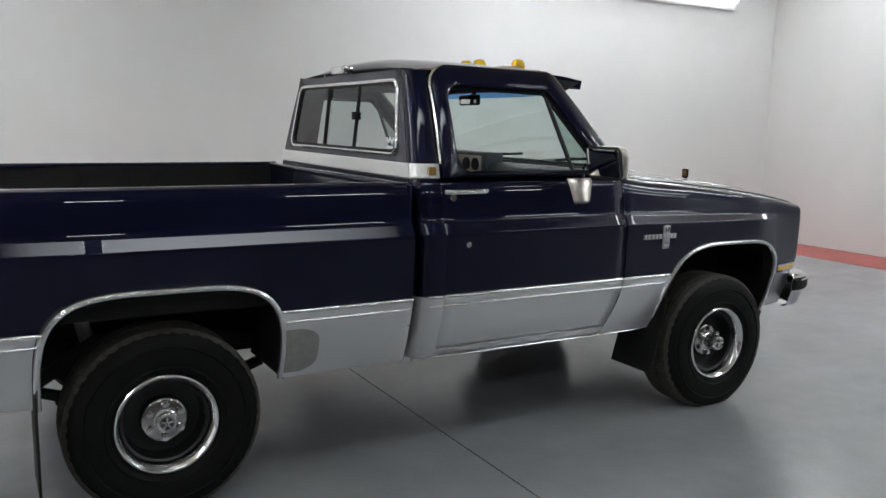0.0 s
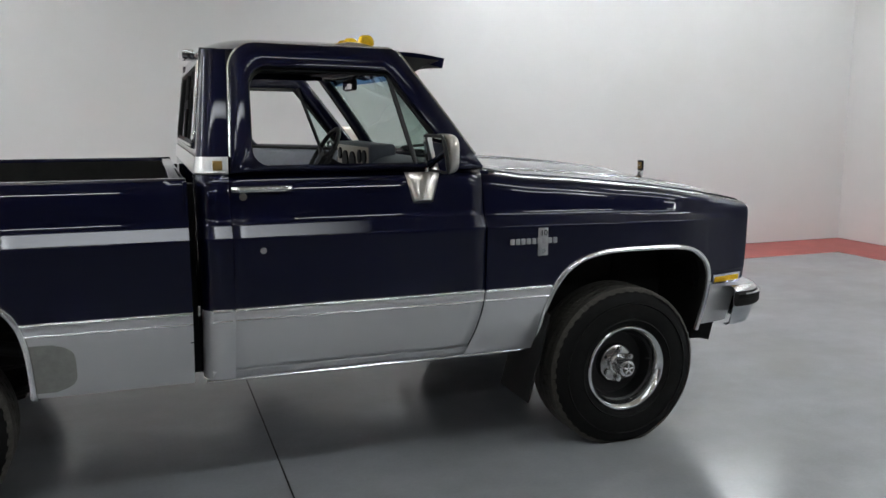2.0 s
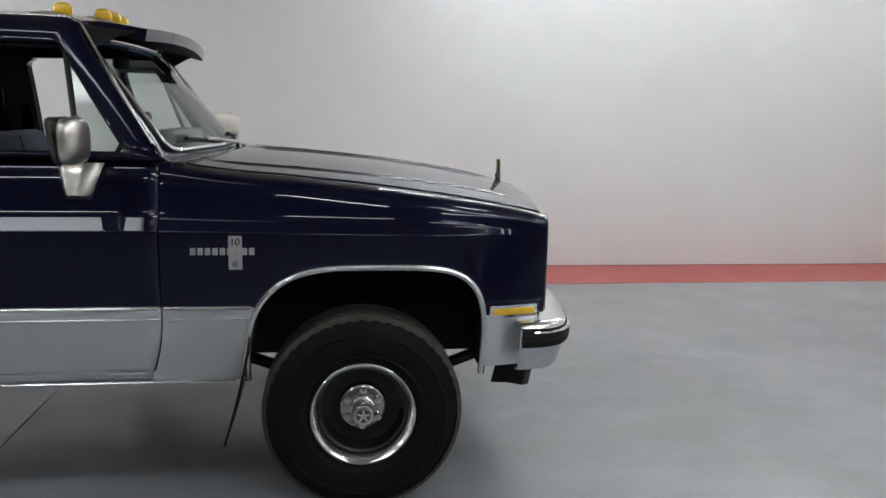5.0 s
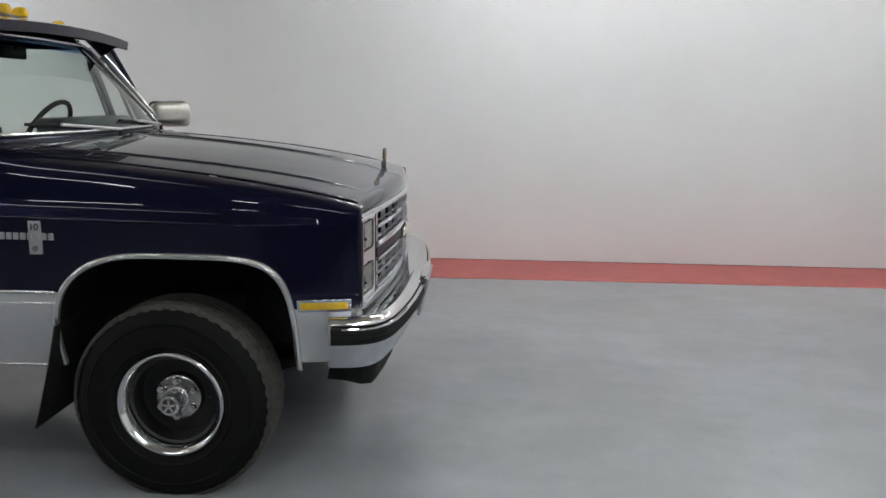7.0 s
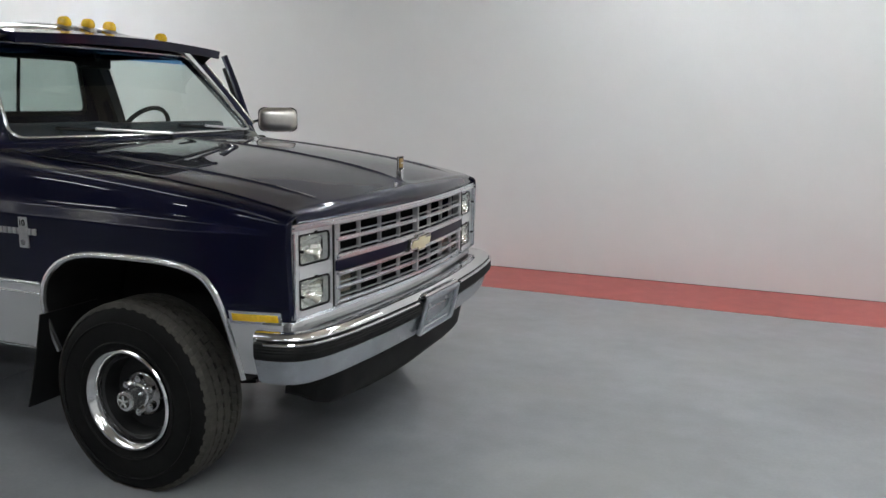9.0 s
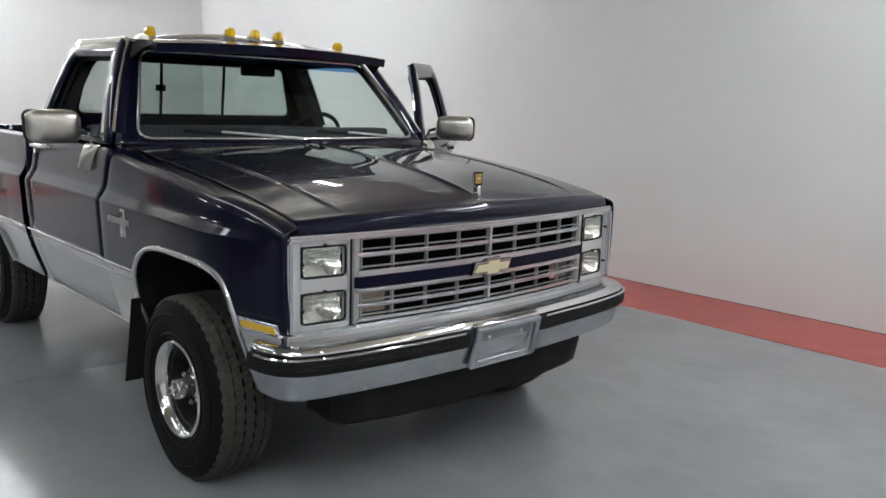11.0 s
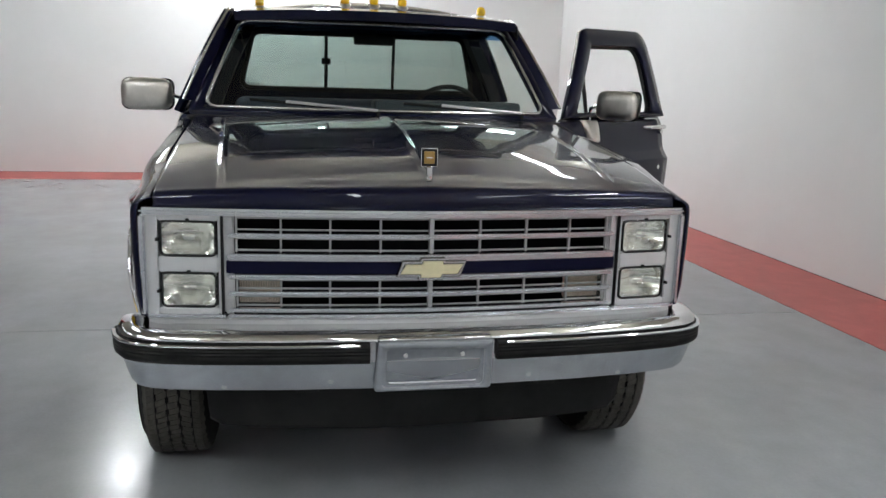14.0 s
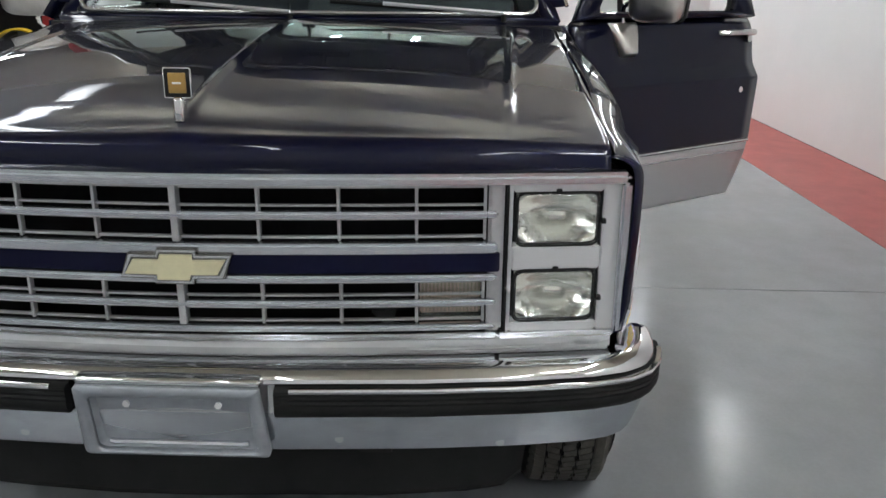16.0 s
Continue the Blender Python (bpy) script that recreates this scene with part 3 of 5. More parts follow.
    b = part("rear_bumper", box(-3.92, -3.76, -0.92, 0.92, 0.50, 0.68, 0.02), MATT, truck, "dark rear step bumper")
    part("bumper_bracket", box(-3.87, -3.5, -0.5, -0.42, 0.5, 0.58, 0.005), MATT, b)
    part("bumper_bracket", box(-3.87, -3.5, 0.42, 0.5, 0.5, 0.58, 0.005), MATT, b)


def roof_y(z):
    """Half width of the glasshouse."""
    return 0.925 - (z - 1.315) * 0.35 - max(0.0, z - 1.315) ** 2 * 0.186


def back_x(z):
    return -1.905 + max(0.0, z - 1.315) * 0.115


def corner_r(z):
    return lerp(z, (1.32, 1.80), (0.075, 0.045))


def corner_fn(s, push=0.0):
    def fn(i, z):
        w = side_y(-1.85, z) if z < 1.312 else roof_y(z)
        xb, r = back_x(z), corner_r(z)
        if i == 0:
            return (-1.787 + 0.055 * max(0.0, z - 1.315), s * (w + push), z)
        if i <= 7:
            a = math.pi / 2 * (i - 1) / 6
            return (xb + r - (r + push) * math.sin(a), s * (w - r + (r + push) * math.cos(a)), z)
        return (xb - push, s * (w - r), z)
    return fn


def wind(u, s):
    """The curved plane of the windscreen: u across from -1 to 1, s up from 0 to 1."""
    hw = 0.90 - 0.19 * s
    bow = 0.15 - 0.06 * s
    return (-0.585 - 0.43 * s - bow * u * u, u * hw, 1.315 + 0.475 * s + 0.01 * math.sin(math.pi * s))


def wind_flat(a, b, push=0.0):
    p = wind(a / 0.8, b / 0.6)
    return (p[0] + push * 0.75, p[1], p[2] + push * 0.66)


DOOR_OUT = [(-1.779, 1.302), (-0.740, 1.302), (-1.062, 1.790), (-1.742, 1.802)]
DOOR_IN = [(-1.699, 1.318), (-0.842, 1.318), (-1.104, 1.706), (-1.684, 1.718)]


def build_cab():
    rows_low = [Z_SILL, 0.56, 0.64, 0.72, SPLIT]
    rows_up = [SPLIT, 0.95, 1.052, 1.064, 1.068, 1.110, 1.120, 1.135, 1.155, 1.20, 1.235, 1.262, 1.285, 1.304, 1.318]
    rows_top = [1.318, 1.40, 1.5, 1.6, 1.7, 1.76, 1.790]
    # roof
    def roof(u, v):
        x0 = wind(u, 1)[0] - 0.004
        x1 = back_x(1.80) + 0.012
        x = x0 + (x1 - x0) * v
        h = 1.790 + 0.020 * (1 - abs(u) ** 4) + 0.070 * (1 - u * u) * (1 - abs(2 * v - 1) ** (4 if v < 0.5 else 5))
        y = u * (0.710 - 0.03 * max(0.0, v - 0.9) / 0.1)
        return (x, y, h)
    us = [-1, -0.985, -0.96, -0.92, -0.85] + span(-0.75, 0.75, 12) + [0.85, 0.92, 0.96, 0.985, 1]
    vs = [0, 0.02, 0.05] + span(0.1, 0.9, 10) + [0.95, 0.98, 1]
    cab = part("roof", grid(roof, us, vs), NAVY, truck, "glossy navy cab roof", solid=0.004)
    part("headliner", grid(lambda u, v: (roof(u, v)[0], roof(u, v)[1] * 0.97, roof(u, v)[2] - 0.035), span(-1, 1, 10), span(0.02, 0.98, 8)), LINER, cab, solid=0.004)
    for s in (-1, 1):
        f = corner_fn(s)
        low = part("cab_corner", grid(f, range(9), rows_up, flip=s < 0), NAVY, truck, "navy cab corner behind the door", solid=0.004)
        part("lower_panel", grid(f, range(9), rows_low, flip=s < 0), SILVER, low, solid=0.004)
        part("pillar", grid(f, range(9), rows_top, flip=s < 0), NAVY, low, solid=0.004)
        part("trim_band", grid(corner_fn(s, 0.006), range(9), [1.306, 1.312, 1.34, 1.366, 1.372], flip=s < 0), SATIN, low, "bright metal belt band", solid=0.003)
        part("badge", box(-1.845, -1.808, s * 0.93 - 0.008, s * 0.93 + 0.008, 1.322, 1.358, 0.003), GOLD_DARK, low, "small gold badge on the belt band")
        bead("trim_bead", s, -1.87, -1.797, SPLIT, 0.008, low)
        bead("trim_bead", s, -1.87, -1.797, 0.742, 0.004, low)
        # door surround behind the gaps
        for x0, x1 in ((-1.80, -1.70), (-0.80, -0.70)):
            part("door_post", box(x0, x1, min(s * 0.86, s * 0.925), max(s * 0.86, s * 0.925), 0.63, 1.30, 0.004), NAVY, low)
        sill = part("sill", grid(lambda x, i: (x, s * (0.907, 0.903, 0.892, 0.884)[i], (0.520, 0.512, 0.496, 0.482)[i]), span(-1.875, -0.5, 6), range(4), flip=s < 0), SILVER, low, "silver rocker sill tucked under the door", solid=0.01, offset=-1)
        part("sill_lip", tube([(-1.9, s * 0.892, 0.478), (-0.50, s * 0.892, 0.476)], 0.0075, 8), RAIL, sill)
        part("step_plate", box(-1.75, -0.80, min(s * 0.78, s * 0.90), max(s * 0.78, s * 0.90), 0.522, 0.529, 0.002), BRIGHT, low)
        # drip rail round the door opening
        top = rpoly([(-1.786, 1.2), (-0.72, 1.28), (-1.066, 1.810), (-1.752, 1.815)], [0.0, 0.0, 0.05, 0.11], 6, 6)
        pts = [(p.x + (0.012 if p.x > -1.06 else 0.0), s * (roof_y(p.y) + 0.016), p.y) for p in top[7:] if p.y > 1.318]
        part("drip_rail", tube(pts, 0.0075, 8, up=(0, 1, 0)), DRIP, low, "bright metal drip rail over the door")
        part("roof_flange", grid(lambda i, d: (pts[i][0], pts[i][1] - s * (0.002 + d), pts[i][2] - d * 0.12), range(len(pts)), [0, 0.02, 0.05], weld=False), NAVY, low, solid=0.003)
        jamb = [(-1.768, 1.28), (-1.764, 1.58), (-1.752, 1.66), (-1.722, 1.725), (-1.665, 1.757), (-1.4, 1.762), (-1.09, 1.758)]
        part("door_jamb", sweep([(a, s * (roof_y(b) - 0.072), b) for a, b in jamb], [(-0.028, -0.03), (0.028, -0.03), (0.028, 0.03), (-0.028, 0.03)], up=(0, 1, 0)), NAVY, low, "navy door jamb")
        part("inner_pillar", sweep([(-1.788 + 0.01 * (z - 1.28), s * (roof_y(z) - 0.075), z) for z in span(1.0, 1.785, 8)], [(-0.03, -0.075), (0.03, -0.075), (0.03, 0.075), (-0.03, 0.075)], up=(1, 0, 0)), LINER, low)
    # back panel with its window
    hw = lambda z: (side_y(-1.85, z) if z < 1.312 else roof_y(z)) - corner_r(z)
    back = part("cab_back", grid(lambda y, z: (back_x(z), y * hw(z), z), [-1, -0.5, 0, 0.5, 1], [Z_SILL, 0.8, 1.1, 1.306], flip=True), NAVY, truck, "navy cab back panel", solid=0.004)
    outer = rpoly([(-0.855, 1.30), (0.855, 1.30), (0.668, 1.793), (-0.668, 1.793)], [0.0] * 4, 5, 6)
    inner = rpoly([(-0.725, 1.405), (0.725, 1.405), (0.645, 1.745), (-0.645, 1.745)], [0.045, 0.045, 0.06, 0.06], 5, 6)
    part("window_surround", ring(outer, inner, lambda y, z: (back_x(z), y, z)), NAVY, back, solid=0.004)
    part("trim_band", grid(lambda y, z: (back_x(z) - 0.006, y, z), span(-0.86, 0.86, 8), [1.306, 1.312, 1.34, 1.366, 1.372], flip=True), SATIN, back, "bright metal belt band", solid=0.003)
    part("window_trim", tube([(back_x(p.y) - 0.004, p.x, p.y) for p in inner], 0.010, 8, True, up=(1, 0, 0)), BRIGHT, back, "bright metal rear window trim")
    part("window_seal", tube([(back_x(p.y) + 0.004, p.x * 0.983, 1.575 + (p.y - 1.575) * 0.965) for p in inner], 0.014, 8, True, up=(1, 0, 0)), SEAL, back)
    for y0, y1 in ((-0.72, -0.205), (-0.205, 0.205), (0.205, 0.72)):
        def pane(u, v, y0=y0, y1=y1):
            z = 1.405 + 0.34 * v
            lim = 0.72 - 0.085 * v
            y = y0 + (y1 - y0) * u
            return (back_x(z) + (0.004 if abs(y0) > 0.3 or y1 > 0.3 else 0.010), max(-lim, min(lim, y)), z)
        ob = part("rear_pane", grid(pane, span(0, 1, 4), span(0, 1, 3), weld=False), GLASS_REAR, back, "tinted sliding rear window pane")
        ob.visible_shadow = False
    for y in (-0.205, 0.205):
        part("window_divider", tube([(back_x(1.405) + 0.006, y, 1.405), (back_x(1.745) + 0.006, y, 1.745)], 0.010, 6, up=(1, 0, 0)), SEAL, back)
    part("window_latch", box(-1.89, -1.86, -0.232, -0.178, 1.56, 1.60, 0.004), SEAL, back)
    part("window_sticker", box(back_x(1.45) - 0.002, back_x(1.45) - 0.0005, -0.695, -0.595, 1.428, 1.442, 0), WHITE, back)
    part("window_sticker", tube([(back_x(1.46) - 0.002, -0.69 + 0.018 * i, 1.456 + 0.024 * (i % 2)) for i in range(6)], 0.0045, 5, up=(1, 0, 0)), WHITE, back)
    lamp = part("cargo_lamp", box(-1.898, -1.84, -0.09, 0.09, 1.793, 1.836, 0.012), CHROME, truck, "chrome cargo lamp on the cab back")
    part("cargo_lens", box(-1.905, -1.892, -0.07, 0.07, 1.798, 1.830, 0.006), WHITE, lamp)
    # windscreen
    outer = rpoly([(-0.80, 0.0), (0.80, 0.0), (0.80, 0.6), (-0.80, 0.6)], [0.0] * 4, 5, 12)
    inner = rpoly([(-0.742, 0.022), (0.742, 0.022), (0.735, 0.545), (-0.735, 0.545)], [0.055, 0.055, 0.05, 0.05], 5, 12)
    ws = part("windscreen_surround", ring(outer, inner, wind_flat), NAVY, truck, "navy windscreen surround and pillars", solid=0.03, offset=-1)
    part("windscreen_trim", tube([wind_flat(*p, push=0.006) for p in inner], 0.0085, 8, True, up=(1, 0, 0)), BRIGHT, ws, "bright metal windscreen trim")
    gl = part("windscreen", grid(lambda u, v: wind(u, v), span(-0.93, 0.93, 16), span(0.03, 0.80, 8)), GLASS_FRONT, ws, "green-tinted windscreen glass")
    gl.visible_shadow = False
    gb = part("shade_band", grid(lambda u, v: wind(u, v), span(-0.93, 0.93, 16), span(0.80, 0.92, 2)), GLASS_BAND, ws, "blue shade band along the windscreen top")
    gb.visible_shadow = False
    for y in (-0.45, 0.28):
        tip, root = wind(y / 0.9, -0.02), wind((y + 0.42) / 0.9, 0.035)
        root = (root[0] + 0.03, root[1], root[2] + 0.008)
        w = part("wiper_arm", tube([root, (tip[0] - 0.02, tip[1], tip[2] + 0.066)], 0.0075, 6), SILVER, truck, "silver wiper arm")
        part("wiper_blade", tube([wind((y - 0.18) / 0.9, 0.10)[:2] + (wind(0, 0.10)[2] + 0.01,), wind((y + 0.22) / 0.9, 0.045)[:2] + (wind(0, 0.045)[2] + 0.012,)], 0.008, 6), SEAL, w)
        part("wiper_pivot", tube([(root[0], root[1], root[2] - 0.03), (root[0], root[1], root[2] - 0.004)], 0.009, 10, up=(1, 0, 0)), SEAL, w)
    # cowl
    def cowl(u, v):
        a, b = Vector(wind(u, 0.0)), Vector(hood_point(u * 0.855, 0.0))
        p = a.lerp(b, v)
        p.z -= 0.012 * math.sin(math.pi * v)
        return p
    c = part("cowl_panel", grid(cowl, span(-1, 1, 20), span(0, 1, 5)), NAVY, truck, "navy cowl panel under the windscreen", solid=0.004)
    for i in range(28):
        y = -0.62 + i * 0.046
        p = cowl(y / 0.9, 0.45)
        part("cowl_slot", box(p.x - 0.022, p.x + 0.022, y - 0.012, y + 0.012, p.z - 0.001, p.z + 0.004, 0.001), SEAL, c)
    # visor over the windscreen
    def visor_fn(u, v, low):
        root = Vector(wind(u * 0.96, 1.0)) + Vector((0.0, 0, 0.012))
        tip = Vector((-0.775 - 0.040 * u * u, u * 0.685, 1.802 - 0.022 * u * u))
        p = root.lerp(tip, v)
        p.z += 0.018 * math.sin(math.pi * min(1.0, v * 1.05)) * (1 - 0.5 * u * u)
        if low:
            p.z -= 0.012 + 0.032 * v
            p.x -= 0.01 * v
        return p
    bm = bmesh.new()
    us, vs = span(-1, 1, 24), span(0, 1, 8)
    top = [[bm.verts.new(visor_fn(u, v, False)) for v in vs] for u in us]
    bot = [[bm.verts.new(visor_fn(u, v, True)) for v in vs] for u in us]
    for a, fl in ((top, False), (bot, True)):
        for i in range(24):
            for j in range(8):
                q = (a[i][j], a[i + 1][j], a[i + 1][j + 1], a[i][j + 1])
                bm.faces.new(q[::-1] if fl else q)
    for i in range(24):
        bm.faces.new((top[i][8], top[i + 1][8], bot[i + 1][8], bot[i][8]))
        bm.faces.new((top[i][0], top[i + 1][0], bot[i + 1][0], bot[i][0]))
    for i in (0, 24):
        for j in range(8):
            bm.faces.new((top[i][j], top[i][j + 1], bot[i][j + 1], bot[i][j]))
    bmesh.ops.recalc_face_normals(bm, faces=bm.faces)
    vz = part("sun_visor", bm, NAVY, truck, "navy outside sun visor over the windscreen")
    vz.data.materials.append(SEAL)
    for p in vz.data.polygons:
        if p.normal.z < -0.3:
            p.material_index = 1
    for s in (-1, 1):
        # gusset between the visor's end and the pillar
        bm = bmesh.new()
        a, b, c3 = Vector((-1.06, s * 0.705, 1.785)), Vector((-0.85, s * 0.702, 1.768)), Vector((-0.99, s * 0.745, 1.705))
        m1 = Vector((-0.91, s * 0.720, 1.748))
        vs3 = [bm.verts.new(p) for p in (a, b, m1, c3)]
        bm.faces.new(vs3)
        part("visor_gusset", bm, SEAL, vz, solid=0.008)
    # roof lamps
    for y, x in ((-0.577, -1.15), (-0.148, -1.115), (0.0, -1.112), (0.148, -1.115), (0.577, -1.15)):
        z = roof(y / 0.713, 0.1)[2] - (0.012 if abs(y) < 0.3 else 0.004)
        base = bmesh.new()
        bmesh.ops.create_uvsphere(base, u_segments=20, v_segments=10, radius=1)
        for v in base.verts:
            v.co = Vector((x - 0.045 + v.co.x * 0.10 * (1.0 if v.co.x > 0 else 1.25), y + v.co.y * 0.045, z + max(-0.2, v.co.z) * 0.034))
        bo = part("roof_lamp", base, CHROME_WORN, truck, "amber clearance lamp on a chrome base")
        lens = bmesh.new()
        bmesh.ops.create_uvsphere(lens, u_segments=28, v_segments=14, radius=1)
        for v in lens.verts:
            k = (abs(v.co.x) ** 3.4 + abs(v.co.y) ** 3.4 + abs(v.co.z) ** 3.4) ** (1 / 3.4)
            q = v.co / k
            rib = 1 + 0.05 * math.cos(9 * q.x)
            slim = 1 - 0.22 * max(0.0, q.z)
            v.co = Vector((x + 0.006 + q.x * 0.036 * slim, y + q.y * 0.022 * rib * slim, z + 0.040 + q.z * 0.027))
        part("amber_lens", lens, AMBER, bo, "ribbed amber lens")


def hood_rear(y):
    return -0.535 - 0.13 * (y / 0.855) ** 2


def nose_x(y):
    return 0.752 - 0.078 * (abs(y) / 0.89) ** 1.7


def hood_point(y, v):
    """v from the rear edge (0) over the front lip (1) down to the grille (2)."""
    x0, x1 = hood_rear(y), nose_x(y) - 0.042
    x = x0 + (x1 - x0) * min(v, 1.0)
    t = abs(y) / 0.87
    crown = lerp(x, (-0.6, -0.1, 0.4, 0.72), (0.040, 0.050, 0.050, 0.042))
    z = fender_top(x) + 0.004 + crown * (1 - t ** 2.1)
    fade = max(0.0, min(1.0, (x1 - 0.01 - x) / 0.16)) * min(1.0, max(0.0, (x - x0) / 0.1))
    ry = 0.656 + 0.05 * (0.7 - x)
    z += 0.0065 * fade * math.exp(-((abs(y) - ry) / 0.009) ** 2)
    z += 0.007 * fade * math.exp(-(y / 0.011) ** 2) + 0.003 * math.exp(-(y / 0.05) ** 2)
    if v > 1:
        w = v - 1
        z0, z1 = z, min(1.081, z - 0.046)
        a = min(1.0, w / 0.6) * math.pi / 2
        x += 0.042 * math.sin(a) - 0.004 * max(0.0, w - 0.6) / 0.4
        z = z0 - 0.042 * (1 - math.cos(a))
        z += (z1 - z) * max(0.0, w - 0.6) / 0.4
    return (x, y, z)


def build_front():
    # fenders
    line = arch_line(*FRONT_ARCH)
    bot = lambda x: max(0.70 if x > FA_X + FA_A else Z_SILL, arch(x, *FRONT_ARCH))
    for s in (-1, 1):
        xs = cols(-0.737, 0.674, 0.05, line)
        rows = [SPLIT] + [z for z in PROF_Z if z > SPLIT + 0.005]
        fe = part("front_fender", flank(s, xs, rows, bot), NAVY, truck, "glossy navy front fender", solid=0.004)
        # front return of the fender
        part("fender_nose", grid(lambda z, d: (0.674 + 0.012 * math.sin(min(1.0, d / 0.014) * math.pi / 2), s * (side_y(0.674, z) - d), z), [0.735] + span(0.80, 1.04, 6) + span(1.06, fender_top(0.674) - 0.001, 7), [0, 0.002, 0.005, 0.009, 0.014, 0.018], weld=False), NAVY, fe, solid=0.003)
        edge = lambda x: min(SPLIT, max(Z_SILL, arch(x, *FRONT_ARCH)))
        part("lower_panel", flank(s, cols(-0.737, FA_X - 0.405, 0.04, line), LOWER, edge, False), SILVER, fe, solid=0.004)
        part("front_corner", flank(s, cols(FA_X + 0.428, 0.645, 0.03, line), [0.51, 0.56, 0.61, 0.66, 0.70, 0.735], lambda x: min(0.735, max(0.51, arch(x, *FRONT_ARCH)))), SILVER, fe, "silver fender corner below the marker lamp", solid=0.004)
        part("upper_corner", flank(s, cols(FA_X + 0.42, 0.674, 0.03, line), [0.735, 0.76, SPLIT], lambda x: min(SPLIT, max(0.735, arch(x, *FRONT_ARCH)))), NAVY, fe, solid=0.004)
        bead("trim_bead", s, -0.733, -0.425, SPLIT, 0.008, fe)
        bead("trim_bead", s, -0.733, -0.432, 0.742, 0.004, fe)
        arch_parts(s, fe, FRONT_ARCH)
        # marker lamp
        def mk(x0, x1, z0, z1, d0, d1):
            bm = bmesh.new()
            rows = [[bm.verts.new((x, s * (side_y(x, z) + d), z)) for d, z in ((d0, z0), (d1, z0 + 0.002), (d1 + 0.0015, z0 + 0.004), (d1 + 0.0015, z1 - 0.004), (d1, z1 - 0.002), (d0, z1))] for x in span(x0, x1, 10)]
            for a, b in zip(rows, rows[1:]):
                for k in range(6):
                    bm.faces.new((a[k], b[k], b[(k + 1) % 6], a[(k + 1) % 6]))
            bm.faces.new(rows[0])
            bm.faces.new(rows[-1][::-1])
            bmesh.ops.recalc_face_normals(bm, faces=bm.faces)
            return bm
        mkr = part("marker_lamp", mk(0.458, 0.650, 0.722, 0.774, -0.01, 0.008), RAIL, truck, "chrome-framed amber side marker lamp")
        part("marker_lens", mk(0.470, 0.638, 0.732, 0.764, 0.0, 0.0095), AMBER, mkr)
        # script badge: a row of plain blocks over a crossing plate
        bd = part("badge_plate", box(-0.500, -0.452, min(s * 1.003, s * 1.012), max(s * 1.003, s * 1.012), 0.928, 1.05, 0.003), GRILLE_SILVER, truck, "bright metal badge on the fender")
        for i in range(9):
            x = -0.632 + i * 0.0255
            part("badge_block", box(x, x + 0.019, min(s * 1.004, s * 1.014), max(s * 1.004, s * 1.014), 0.981, 1.006, 0.002), GRILLE_SILVER, bd)
        part("badge_centre", box(-0.492, -0.460, min(s * 1.004, s * 1.0145), max(s * 1.004, s * 1.0145), 1.016, 1.042, 0.003), GRILLE_SILVER, bd)
        num = bpy.data.curves.new("badge_number", "FONT")
        num.body, num.size, num.align_x, num.extrude = "10", 0.036, "CENTER", 0.001
        num.materials.append(SEAL)
        no = new("badge_number", num)
        no.parent = bd
        no.matrix_basis = Matrix.Translation((-0.476, s * 1.0158, 1.0165)) @ Matrix.Rotation(radians(180 if s > 0 else 0), 4, "Z") @ Matrix.Rotation(radians(90), 4, "X")
        part("badge_disc", tube([(-0.476, s * 1.008, 0.95), (-0.476, s * 1.0155, 0.95)], 0.012, 14, up=(0, 0, 1)), CHROME, bd)
        part("mud_flap", grid(lambda v, y: (-0.432 - 0.08 * v - 0.02 * v * v, s * y, 0.66 - 0.40 * v), span(0, 1, 6), [0.70, 0.85, 1.0]), SEAL, fe, "black rubber mud flap behind the front wheel", solid=0.008)
    # hood
    ys = sorted(set([round(a * b, 4) for a in (-1, 1) for b in ([0, 0.007, 0.014, 0.022, 0.035, 0.06, 0.1, 0.16, 0.24, 0.32, 0.40, 0.48, 0.54, 0.60, 0.63, 0.642, 0.650, 0.656, 0.662, 0.668, 0.674, 0.680, 0.686, 0.692, 0.698, 0.704, 0.710, 0.716, 0.722, 0.73, 0.74, 0.76, 0.80, 0.83, 0.85, 0.862])]))
    vs = span(0, 0.88, 22) + [0.91, 0.93, 0.95, 0.97, 0.985, 1.0, 1.08, 1.16, 1.24, 1.32, 1.4, 1.6, 1.8, 2.0]
    hd = part("hood", grid(lambda y, v: hood_point(y, v), ys, vs), NAVY, truck, "glossy navy hood with three raised creases", solid=0.004)
    p = hood_point(0, 0.965)
    o = part("hood_ornament", box(p[0] - 0.016, p[0] + 0.014, -0.011, 0.011, p[2] - 0.006, p[2] + 0.048, 0.007, seg=3), CHROME, hd, "small chrome stand-up hood ornament")
    part("ornament_plate", box(p[0] - 0.003, p[0] + 0.004, -0.0265, 0.0265, p[2] + 0.046, p[2] + 0.104, 0.002), SEAL, o, "black ornament frame")
    part("ornament_rim", tube([(p[0] + 0.003, q.x, p[2] + q.y) for q in rpoly([(-0.0265, 0.046), (0.0265, 0.046), (0.0265, 0.104), (-0.0265, 0.104)], [0.003] * 4, 3, 1)], 0.0018, 6, True, up=(1, 0, 0)), CHROME, o)
    part("ornament_bar", box(p[0] - 0.009, p[0] + 0.009, -0.009, 0.009, p[2] + 0.073, p[2] + 0.077, 0.001), WHITE, o)
    part("ornament_face", box(p[0] - 0.008, p[0] + 0.008, -0.0175, 0.0175, p[2] + 0.055, p[2] + 0.095, 0.002), GOLD_DARK, o)
